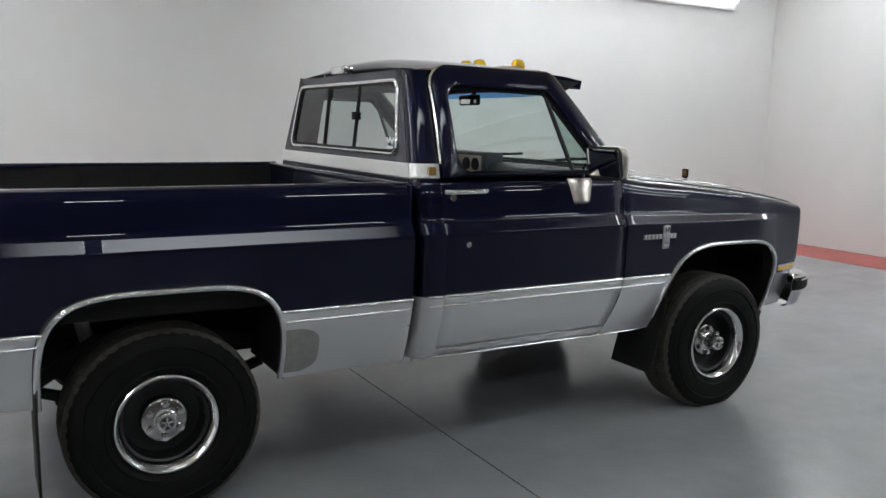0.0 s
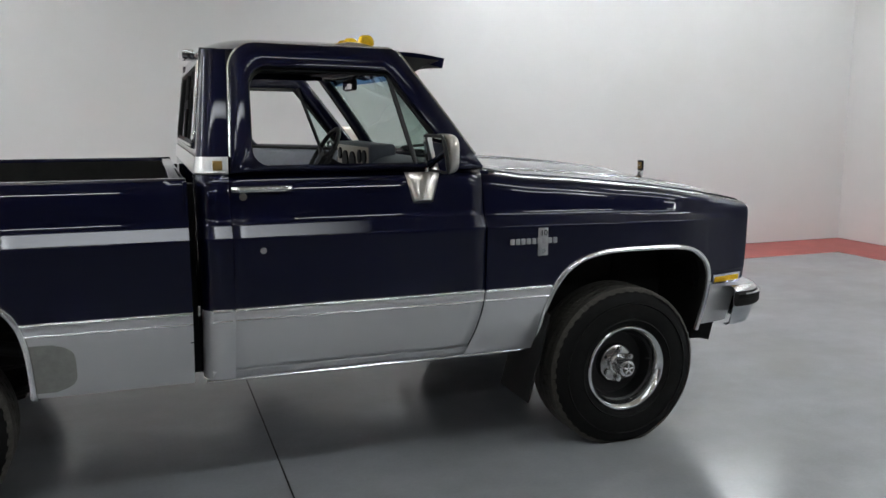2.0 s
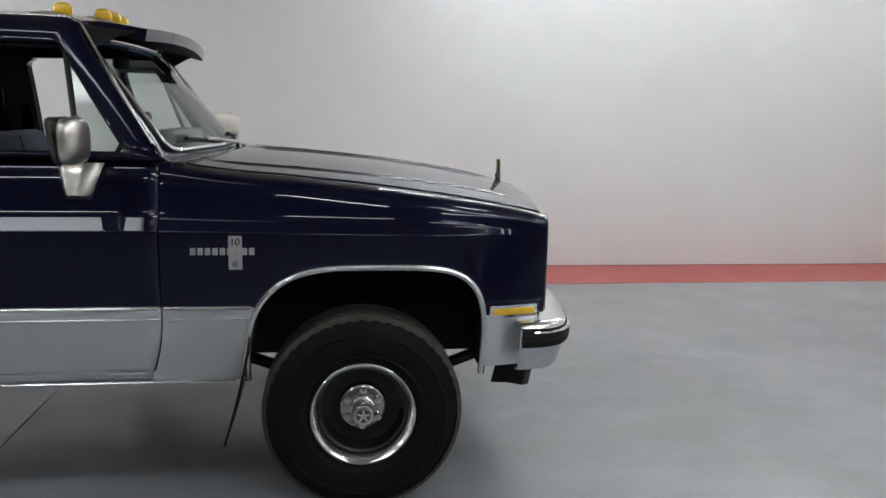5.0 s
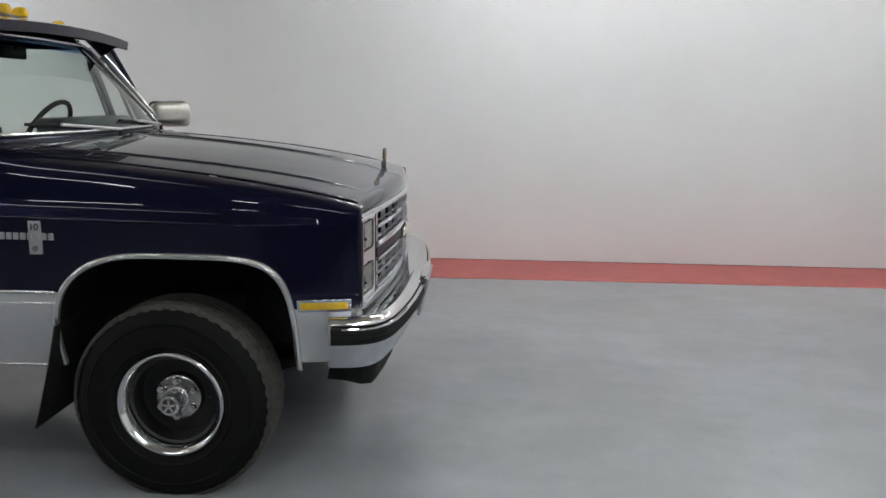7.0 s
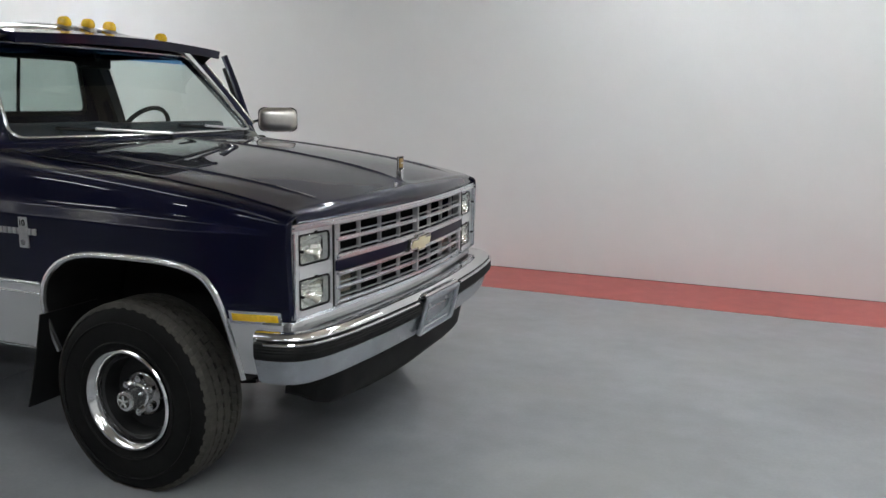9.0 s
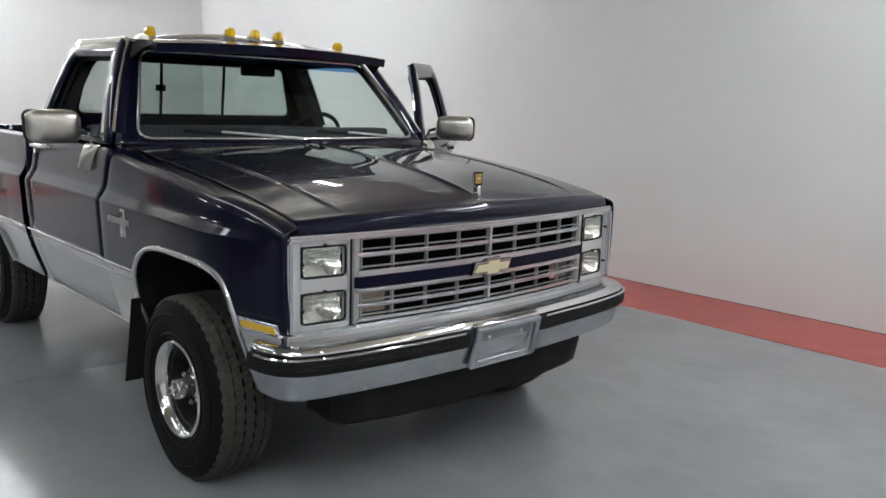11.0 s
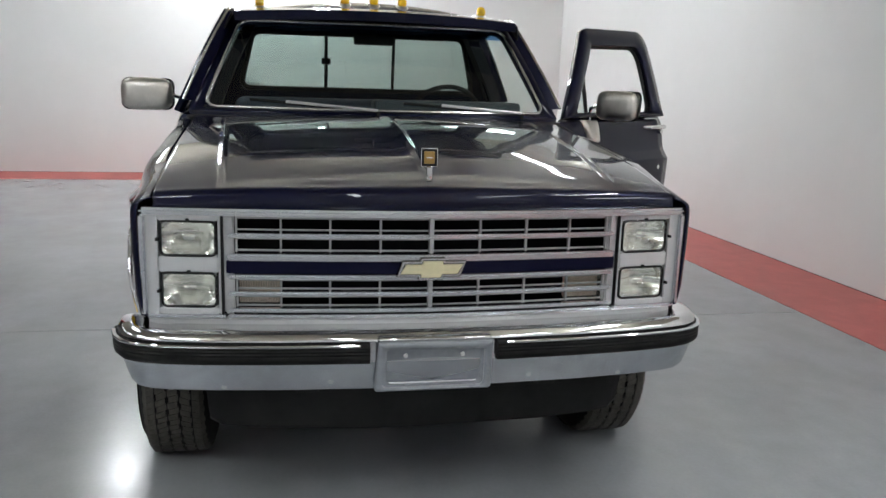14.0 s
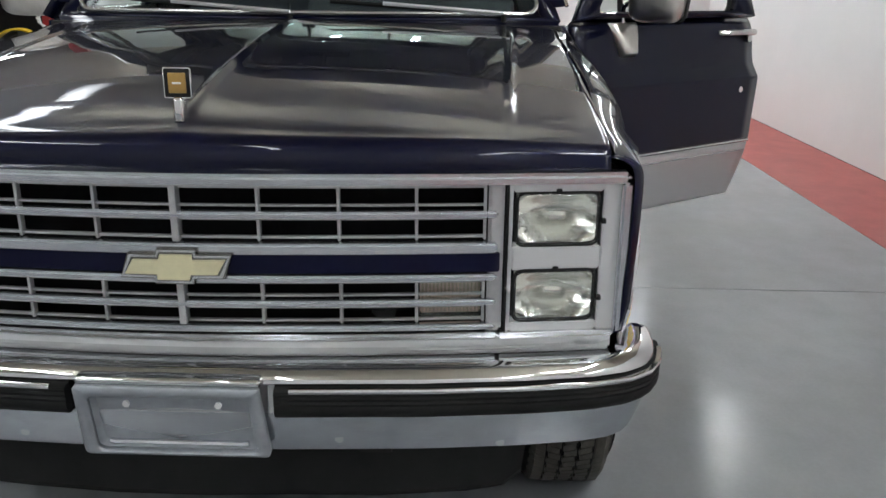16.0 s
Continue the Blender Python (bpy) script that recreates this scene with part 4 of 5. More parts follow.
    # Black sheet that stands in for the shade inside the engine bay.
    part("engine_bay_blackout", box(-0.60, 0.44, -0.80, 0.80, 0.93, 1.02, 0.01), VOID, truck)
    part("firewall", box(-0.72, -0.66, -0.90, 0.90, 0.52, 1.30, 0.01), MATT, truck)


build_bed()
build_cab()
build_front()


# ---- doors ----
HINGE_X, HINGE_Y = -0.745, 0.985


def build_door(s, swing):
    at = (HINGE_X, s * HINGE_Y, 0.0)
    rows = [SPLIT] + [z for z in PROF_Z if SPLIT + 0.005 < z < 1.3175]
    xs = cols(-1.788, -0.743, 0.06)
    state = "open navy driver door" if swing else "closed navy passenger door"
    d = part("door", flank(s, xs, rows, lambda x: Z_SILL), NAVY, truck, state, at=at, solid=0.045, offset=-1)
    d.matrix_basis = Matrix.Translation((at[0] - (0.03 if swing else 0.0), at[1], at[2] + (0.004 if swing else 0.0))) @ Matrix.Rotation(radians(swing), 4, "Z")
    add = lambda name, bm, mat, label="", **k: part(name, bm, mat, d, label, at=at, **k)
    low = [0.524, 0.54, 0.57, 0.60, 0.63, 0.66, 0.69, 0.72, 0.75, SPLIT]
    add("lower_panel", flank(s, xs, low, lambda x: 0.524), SILVER, "silver painted lower door", solid=0.045, offset=-1)
    bead("trim_bead", s, -1.785, -0.748, SPLIT, 0.008, d, at)
    bead("trim_bead", s, -1.785, -0.748, 0.742, 0.004, d, at)
    y = lambda z: s * (0.918 - (z - 1.315) * (0.27 if swing else 0.35) - max(0.0, z - 1.315) ** 2 * (0.12 if swing else 0.186))
    out, inn = list(DOOR_OUT), list(DOOR_IN)
    if swing:
        out[2:], inn[2:] = [(-1.085, 1.774), (-1.742, 1.792)], [(-1.130, 1.690), (-1.684, 1.708)]
    outer = rpoly(out, [0.0, 0.0, 0.05, 0.10], 6, 6)
    inner = rpoly(inn, [0.075, 0.015, 0.03, 0.085], 6, 6)
    add("window_frame", ring(outer, inner, lambda a, b: (a, y(b) if b > 1.31 else s * 0.927, b), flip=s < 0), NAVY, "navy window frame", solid=0.04, offset=-1)
    add("window_seal", tube([(p.x, y(p.y) - s * 0.012, p.y) for p in inner], 0.011, 8, True, up=(0, 1, 0)), SEAL)
    add("belt_strip", tube([(-1.67, s * (roof_y(1.322) + 0.004), 1.318), (-0.85, s * (roof_y(1.322) + 0.004), 1.318)], 0.006, 6), SEAL)
    # vent window
    add("vent_divider", tube([(-1.018, y(1.322) - s * 0.012, 1.322), (-1.094, y(1.70) - s * 0.012, 1.70)], 0.011, 8, up=(0, 1, 0)), BLACK)
    bm = bmesh.new()
    tri = [(-1.018, 1.322), (-0.862, 1.322), (-1.100, 1.695)]
    bm.faces.new([bm.verts.new((a, y(b) - s * 0.014, b)) for a, b in tri])
    v = add("vent_pane", bm, GLASS_FRONT, "tinted vent window pane", smooth=0)
    v.visible_shadow = False
    # inner panel
    add("inner_panel", grid(lambda x, z: (x, s * (0.865 if z < 1.28 else 0.88), z), span(-1.75, -0.83, 6), [0.56, 0.8, 1.0, 1.2, 1.285, 1.31], flip=s > 0), TRIM_PANEL, "pale blue-grey vinyl inner door panel", solid=0.03, offset=0)
    add("armrest", box(-1.55, -1.05, min(s * 0.79, s * 0.86), max(s * 0.79, s * 0.86), 1.0, 1.06, 0.02, seg=3), VINYL)
    add("window_crank", tube([(-1.1, s * 0.84, 1.0), (-1.1, s * 0.82, 1.0), (-1.2, s * 0.815, 1.02)], 0.008, 6), CHROME)
    # handle and lock
    add("handle_base", box(-1.772, -1.555, min(s * 0.945, s * 0.968), max(s * 0.945, s * 0.968), 1.238, 1.260, 0.008, seg=3), BRIGHT)
    add("door_handle", tube([(-1.776, s * 0.967, 1.250), (-1.755, s * 0.988, 1.250), (-1.58, s * 0.988, 1.250), (-1.558, s * 0.967, 1.250)], 0.0125, 8), BRIGHT, "chrome pull handle")
    add("handle_button", tube([(-1.74, s * 0.955, 1.222), (-1.74, s * 0.980, 1.222)], 0.015, 12), CHROME)
    add("key_lock", tube([(-1.674, s * 0.99, 1.015), (-1.674, s * 1.012, 1.015)], 0.013, 16), RAIL, "round chrome key lock")
    # mirror
    bm = bmesh.new()
    bmesh.ops.create_cube(bm, size=1)
    c = Vector((-0.972, s * 1.115, 1.381))
    bmesh.ops.subdivide_edges(bm, edges=bm.edges[:], cuts=6, use_grid_fill=True)
    for vv in bm.verts:
        p = vv.co * 2
        n = 4.0
        k = (abs(p.x) ** n + abs(p.y) ** n + abs(p.z) ** n) ** (1 / n)
        q = p / k
        depth = 0.036 if q.x > 0 else 0.024
        ease = 1 - 0.18 * max(0.0, q.x) ** 2
        vv.co = c + Vector((q.x * depth, s * q.y * 0.120 * ease, q.z * 0.078 * ease))
    bmesh.ops.recalc_face_normals(bm, faces=bm.faces)
    add("mirror_shell", bm, CHROME_WORN, "worn chrome mirror shell", smooth=60)
    bm = box(c.x - 0.042, c.x - 0.030, c.y - 0.112, c.y + 0.112, c.z - 0.064, c.z + 0.064, 0.003)
    for vv in bm.verts:
        vv.co.x -= 0.17 * (vv.co.z - c.z)
    add("mirror_glass", bm, CHROME, "mirror glass tipped slightly down")
    add("mirror_rim", tube([(c.x - 0.034 - 0.17 * p.y, c.y + p.x, c.z + p.y) for p in rpoly([(-0.118, -0.07), (0.118, -0.07), (0.118, 0.07), (-0.118, 0.07)], [0.03] * 4, 4, 1)], 0.007, 6, True, up=(1, 0, 0)), BLACK)
    add("mirror_arm", tube([(-0.99, s * 0.945, 1.27), (-0.99, s * 0.94, 1.33), (-0.985, s * 0.952, 1.362), (-0.975, s * 1.0, 1.378)], 0.010, 8, up=(0, 1, 0)), CHROME)
    def bracket(u, v):
        z = 1.172 + 0.126 * v
        hw = 0.044 + 0.036 * v
        body = lerp(z, PROF_Z, PROF_Y)
        rise = (1 - abs(u) ** 6) * (1 - 0.35 * u * u) * min(1.0, (v + 0.02) / 0.12)
        return (-1.01 + 0.006 * v + u * hw, s * (body - 0.004 + (0.044 - 0.012 * v) * rise), z)
    bm = grid(bracket, [-1, -0.97, -0.92, -0.8, -0.6, -0.3, 0, 0.3, 0.6, 0.8, 0.92, 0.97, 1], [0, 0.03, 0.08, 0.13, 0.3, 0.5, 0.7, 0.9, 1.0], flip=s > 0)
    bmesh.ops.contextual_create(bm, geom=[e for e in bm.edges if e.is_boundary and all(v2.co.z > 1.2979 for v2 in e.verts)])
    add("mirror_bracket", bm, CHROME_WORN, "worn chrome mirror bracket")
    return d


build_door(-1, 0)
build_door(1, -53.5)


# ---- grille, lamps and bumper ----
def gbar(y0, y1, z0, z1, d0, d1, bevel=0.003, lean=0.0):
    """A bar across the nose, following its shallow point."""
    bm = bmesh.new()
    ys = span(y0, y1, max(1, round((y1 - y0) / 0.11)))
    rows = []
    for y in ys:
        rows.append([bm.verts.new((nose_x(y) + d + lean * (1.08 - z), y, z)) for d, z in ((d0, z0), (d1, z0), (d1, z1), (d0, z1))])
    for a, b in zip(rows, rows[1:]):
        for j in range(4):
            bm.faces.new((a[j], a[(j + 1) % 4], b[(j + 1) % 4], b[j]))
    bm.faces.new(rows[0][::-1])
    bm.faces.new(rows[-1])
    bmesh.ops.recalc_face_normals(bm, faces=bm.faces)
    if bevel:
        ends = (y0, y1)
        es = [e for e in bm.edges if abs(e.verts[0].co.y - e.verts[1].co.y) > 1e-4 or any(abs(e.verts[0].co.y - y) < 1e-5 for y in ends)]
        bmesh.ops.bevel(bm, geom=es, offset=bevel, segments=2, affect="EDGES")
    return bm


def build_grille():
    g = part("grille_header", gbar(-0.905, 0.905, 1.058, 1.081, -0.03, 0.018, 0.009), RAIL, truck, "bright metal grille header")
    # Black sheets in place of the shade behind the grille openings.
    part("grille_blackout", gbar(-0.88, 0.88, 0.70, 1.07, -0.26, -0.235, 0), VOID, g)
    part("radiator_blackout", gbar(-0.60, 0.60, 0.73, 1.06, -0.23, -0.22, 0), VOID, g)
    spec = ((0.990, 1.004, 0.0), (0.917, 0.939, 0.004), (0.858, 0.872, 0.004), (0.803, 0.816, 0.0), (0.748, 0.761, 0.0))
    for z0, z1, d in spec:
        part("grille_bar", gbar(-0.64, 0.64, z0, z1, -0.018, 0.008 + d, 0.005), RAIL, g)
    part("grille_stripe", gbar(-0.645, 0.645, 0.875, 0.917, -0.03, 0.004, 0.002), material("dark_blue_stripe", (0.003, 0.0035, 0.018), 0.35, noise_amt=0.1, noise_scale=40, spec=0.15), g, "dark blue stripe across the grille")
    for z0, z1 in ((1.049, 1.054), (1.012, 1.016), (0.984, 0.988), (0.946, 0.951), (0.850, 0.855), (0.822, 0.826), (0.796, 0.800), (0.767, 0.771)):
        part("grille_edge", gbar(-0.615, 0.615, z0, z1, -0.02, -0.006, 0.002), GRILLE_SILVER, g)
    for z0, z1 in ((0.942, 1.060), (0.764, 0.858)):
        for y in (-0.613, -0.476, -0.322, -0.163, 0.0, 0.163, 0.322, 0.476, 0.613):
            w = 0.007 if y == 0 else 0.003
            part("grille_upright", gbar(y - w, y + w, z0, z1, -0.02, -0.002 if y else 0.006, 0.0015), GRILLE_SILVER, g)
    for s in (-1, 1):
        a, b = sorted((s * 0.620, s * 0.652))
        part("grille_post", gbar(a, b, 0.742, 1.062, -0.04, 0.0, 0.006), GRILLE_SILVER, g)
        a, b = sorted((s * 0.480, s * 0.608))
        lamp = part("parking_lamp", gbar(a, b, 0.768, 0.854, -0.06, -0.045, 0.003), PARK, truck, "clear ribbed parking lamp behind the grille")
        part("parking_lens", gbar(a, b, 0.768, 0.854, -0.022, -0.018, 0.002), GLASS_CLEAR, lamp)
        for i in range(16):
            yy = a + 0.006 + i * 0.0078
            part("lens_rib", gbar(yy, yy + 0.0035, 0.77, 0.852, -0.02, -0.013, 0), GLASS_CLEAR, lamp)
        # headlamp bezel with two openings
        lo, hi = sorted((s * 0.660, s * 0.892))
        zc = ((0.926, 1.040), (0.761, 0.875))
        lamp_y = sorted((s * 0.669, s * 0.852))
        bz = part("headlamp_bezel", gbar(lo, lamp_y[0], 0.740, 1.060, -0.04, 0.0, 0.003), SILVER, truck, "silver headlamp bezel")
        part("bezel_side", gbar(lamp_y[1], hi, 0.740, 1.058, -0.04, 0.0, 0.003), SILVER, bz)
        for z0, z1 in ((1.040, 1.060), (0.875, 0.926), (0.740, 0.761)):
            part("bezel_bar", gbar(lamp_y[0], lamp_y[1], z0, z1, -0.04, -0.002 if z1 - z0 > 0.05 else 0.0, 0.003), SILVER, bz)
        oy = sorted((s * 0.887, s * 0.907))
        part("bezel_rim", gbar(oy[0], oy[1], 0.736, 1.060, -0.05, 0.018, 0.006), RAIL, bz, "bright metal bezel rim")
        part("bezel_foot", gbar(*sorted((s * 0.645, s * 0.893)), 0.727, 0.740, -0.05, 0.010, 0.005), RAIL, bz)
        iy = sorted((s * 0.655, s * 0.661))
        part("bezel_gap", gbar(iy[0], iy[1], 0.742, 1.060, -0.04, 0.003, 0.001), SEAL, bz)
        for z0, z1 in zc:
            yc, z_c = (lamp_y[0] + lamp_y[1]) / 2, (z0 + z1) / 2
            hw, hh = 0.084, 0.0545
            outl = rpoly([(yc - hw, z_c - hh), (yc + hw, z_c - hh), (yc + hw, z_c + hh), (yc - hw, z_c + hh)], [0.016] * 4, 4, 3)
            hl = part("headlamp", tube([(nose_x(p.x) - 0.006, p.x, p.y) for p in outl], 0.0045, 8, True, up=(1, 0, 0)), SEAL, truck, "rectangular sealed-beam headlamp in a silver bezel")
            def bowl(u, v, yc=yc, z_c=z_c):
                return (nose_x(yc) - 0.075 + 0.055 * min(1.0, (u * u + v * v) / 1.25) ** 0.9, yc + u * hw, z_c + v * hh)
            part("reflector", grid(bowl, span(-1, 1, 16), span(-1, 1, 12)), REFLECT, hl, "silvered reflector")
            part("bulb_cap", box(nose_x(yc) - 0.05, nose_x(yc) - 0.03, yc - 0.020, yc + 0.020, z_c - 0.011, z_c + 0.011, 0.007), REFLECT, hl)
            def lens(u, v, yc=yc, z_c=z_c):
                flute = 0.0010 * math.sin(u * 26) * (1 if abs(v) < 0.9 else 0) + 0.0007 * math.sin(v * 17)
                return (nose_x(yc + u * hw) - 0.002 + 0.008 * (1 - u * u) * (1 - v * v) + flute, yc + u * hw, z_c + v * hh)
            part("headlamp_lens", grid(lens, span(-1, 1, 50), span(-1, 1, 24)), LENS, hl, "fluted clear lamp glass")
            part("adjuster", box(nose_x(yc) - 0.01, nose_x(yc) + 0.006, yc + s * (hw + 0.008) - 0.005, yc + s * (hw + 0.008) + 0.005, z_c - 0.006, z_c + 0.004, 0.002), SEAL, hl)
            part("adjuster", box(nose_x(yc) - 0.01, nose_x(yc) + 0.006, yc - 0.006, yc + 0.006, z_c + hh + 0.002, z_c + hh + 0.010, 0.002), SEAL, hl)
    part("grille_foot", gbar(-0.645, 0.645, 0.727, 0.740, -0.05, 0.004, 0.005), RAIL, g)
    # plain gold emblem in a chrome border
    def emblem(grow, d0, d1, mat, parent, label=""):
        hw, hh, cw, ch, sl = 0.101 + 1.15 * grow, 0.0152 + grow, 0.0315 + 0.7 * grow, 0.0262 + grow, 0.018
        pts = [(-hw, -hh), (-cw - 0.004, -hh), (-cw - 0.004, -ch), (cw - 0.004, -ch), (cw, -hh), (hw - sl, -hh), (hw, hh), (cw + 0.004, hh), (cw + 0.004, ch), (-cw + 0.004, ch), (-cw, hh), (-hw + sl, hh)]
        bm = bmesh.new()
        a = [bm.verts.new((nose_x(0) + d1 - 0.055 * abs(y), y, 0.895 + z)) for y, z in pts]
        b = [bm.verts.new((nose_x(0) + d0 - 0.055 * abs(y), y * 1.01, 0.895 + z * 1.03)) for y, z in pts]
        bm.faces.new(a)
        for i in range(len(pts)):
            j = (i + 1) % len(pts)
            bm.faces.new((a[i], b[i], b[j], a[j]))
        bmesh.ops.recalc_face_normals(bm, faces=bm.faces)
        return part("emblem", bm, mat, parent, label, smooth=0)
    em = emblem(0.0110, 0.0, 0.0225, CHROME_DARK, g, "plain gold emblem with a chrome border")
    emblem(0.0085, 0.016, 0.0245, BRIGHT, em)
    emblem(0.0035, 0.018, 0.0255, CHROME_DARK, em)
    emblem(0.0, 0.016, 0.029, GOLD, em)
    # silver valance below the grille
    part("lower_valance", gbar(-0.89, 0.89, 0.64, 0.726, -0.05, -0.012, 0.006), SILVER, truck, "silver valance between grille and bumper")


BUMPER_PLAN = ((0.0, 0.860), (0.22, 0.856), (0.5, 0.840), (0.70, 0.818), (0.835, 0.794), (0.907, 0.768), (0.951, 0.735), (0.976, 0.69), (0.989, 0.64), (0.994, 0.575))


def bumper_line(a, b, n=40):
    """Points along the bumper's front between two places given as signed distances along y."""
    ys = [p[0] for p in BUMPER_PLAN]
    arc = [0.0]
    for p, q in zip(BUMPER_PLAN, BUMPER_PLAN[1:]):
        arc.append(arc[-1] + math.hypot(q[0] - p[0], q[1] - p[1]))
    out = []
    for t in span(a, b, n):
        y = lerp(abs(t), arc, ys) * (1 if t >= 0 else -1)
        x = lerp(abs(t), arc, [p[1] for p in BUMPER_PLAN])
        out.append((x, y, 0.0))
    return out, arc[-1]


def bumper_skin(a, b, section, n=40, caps=False):
    pts, _ = bumper_line(a, b, n)
    bm = bmesh.new()
    rows = []
    for i, p in enumerate(pts):
        q0, q1 = pts[max(0, i - 1)], pts[min(n, i + 1)]
        d = Vector((q1[0] - q0[0], q1[1] - q0[1], 0)).normalized()
        out = Vector((d.y, -d.x, 0))
        if out.x < -0.2:
            out = -out
        rows.append([bm.verts.new(Vector(p) + out * o + Vector((0, 0, z))) for o, z in section])
    for r0, r1 in zip(rows, rows[1:]):
        for j in range(len(section) - 1):
            bm.faces.new((r0[j], r0[j + 1], r1[j + 1], r1[j]))
    if caps:
        bm.faces.new(rows[0])
        bm.faces.new(rows[-1][::-1])
    bmesh.ops.recalc_face_normals(bm, faces=bm.faces)
    return bm


def build_bumper():
    _, end = bumper_line(0, 1)
    sec = [(-0.104, 0.690), (-0.104, 0.704), (-0.10, 0.706), (-0.05, 0.706), (-0.044, 0.709), (-0.028, 0.709), (-0.012, 0.704), (-0.002, 0.694), (0.0, 0.686), (-0.006, 0.678), (-0.010, 0.636), (-0.007, 0.618)]
    b = part("front_bumper", bumper_skin(-end, end, sec, 100), CHROME, truck, "chrome front bumper with black rub strips", solid=0.004)
    part("bumper_top", bumper_skin(-0.84, 0.84, [(-0.100, 0.7055), (-0.122, 0.7050), (-0.124, 0.690)], 60), CHROME, b, solid=0.003)
    low = [(-0.007, 0.6175), (-0.009, 0.604), (-0.020, 0.568), (-0.033, 0.528), (-0.040, 0.517), (-0.050, 0.513), (-0.07, 0.513)]
    part("bumper_face", bumper_skin(-end, end, low, 100), BUMPER_SATIN, b, "chrome lower face of the bumper, tinted blue-grey like the reflected floor", solid=0.004)
    for s in (-1, 1):
        a0, a1 = sorted((s * 0.205, s * (end - 0.01)))
        strip = part("rub_strip", bumper_skin(a0, a1, [(-0.012, 0.678), (0.010, 0.677), (0.016, 0.674), (0.018, 0.669), (0.016, 0.664), (0.018, 0.659), (0.016, 0.653), (0.018, 0.648), (0.016, 0.642), (0.018, 0.636), (0.015, 0.624), (0.006, 0.614), (-0.012, 0.614)], 50, True), DAM, b, "ribbed black rub strip")
        a0, a1 = sorted((s * 0.235, s * (end - 0.05)))
        part("strip_bead", bumper_skin(a0, a1, [(0.008, 0.680), (0.018, 0.680), (0.020, 0.676), (0.018, 0.671), (0.008, 0.671)], 50, True), CHROME, strip)
        # raised guard plates and bolts
        for y, z, face in ((0.325, 0.548, -0.027), (0.655, 0.530, -0.033)):
            pts, _ = bumper_line(0, s * y, 2)
            px, py, _ = pts[-1]
            part("bumper_bolt", tube([(px - 0.06, py, z), (px + face + 0.004, py, z)], 0.0095, 12), CHROME_RING, b)
    # plate bracket in the middle: a surround flaring downwards round a recessed panel
    out = rpoly([(-0.190, 0.519), (0.190, 0.519), (0.181, 0.688), (-0.181, 0.688)], [0.012, 0.012, 0.004, 0.004], 4, 3)
    mid = rpoly([(-0.166, 0.526), (0.166, 0.526), (0.160, 0.668), (-0.160, 0.668)], [0.016] * 4, 4, 3)
    inn = rpoly([(-0.152, 0.540), (0.152, 0.540), (0.151, 0.658), (-0.151, 0.658)], [0.010] * 4, 4, 3)
    lean = lambda z: 0.24 * (z - 0.636)
    pb = part("plate_bracket", ring(out, mid, lambda a, z: (0.866 + lean(z), a, z), flip=True), PLATE, truck, "grey number plate bracket with no plate", solid=0.014, offset=-1)
    part("bracket_slope", ring(mid, inn, lambda a, z: ((0.8655 if abs(a) > 0.155 or z < 0.53 or z > 0.662 else 0.857) + lean(z), a, z), flip=True), PLATE, pb)
    part("bracket_panel", grid(lambda a, z: (0.8565 + lean(z), a, z), span(-0.156, 0.156, 8), span(0.536, 0.664, 6)), PLATE, pb, solid=0.003, offset=-1)
    part("bracket_lip", tube([(0.838, -0.142, 0.540), (0.838, -0.134, 0.538), (0.838, 0.134, 0.538), (0.838, 0.142, 0.540)], 0.0065, 8), RAIL, pb, "bright lower lip")
    part("bracket_top", box(0.846, 0.882, -0.182, 0.182, 0.684, 0.703, 0.008, seg=3), CHROME, pb)
    for y in (-0.092, 0.092):
        part("bracket_nut", tube([(0.850, y, 0.636), (0.8625, y, 0.636)], 0.0075, 6), WHITE, pb)
    # air dam
    plan = ((-0.73, 0.55), (-0.728, 0.62), (-0.72, 0.68), (-0.68, 0.715), (-0.6, 0.725), (-0.4, 0.738), (-0.2, 0.745), (0.0, 0.747), (0.2, 0.745), (0.4, 0.738), (0.6, 0.725), (0.68, 0.715), (0.72, 0.68), (0.728, 0.62), (0.73, 0.55))
    def dam(i, v):
        y, x = plan[i]
        k = lerp(abs(y), (0, 0.4, 0.66, 0.72, 0.73), (0.335, 0.342, 0.355, 0.37, 0.39)) + 0.003 * math.sin(9 * y)
        top = 0.535
        return (x - 0.03 * v, y * (1 - 0.02 * v), top + (k - top) * v)
    part("air_dam", grid(dam, range(len(plan)), [0, 0.1, 0.25, 0.45, 0.7, 0.92, 1.0]), DAM, truck, "black plastic air dam under the bumper", solid=0.012)
    for s in (-1, 1):
        part("tow_bracket", box(0.42, 0.80, min(s * 0.36, s * 0.43), max(s * 0.36, s * 0.43), 0.50, 0.62, 0.006), MATT, truck)


build_grille()
build_bumper()


# ---- wheels ----
WHEEL_Z = 0.364


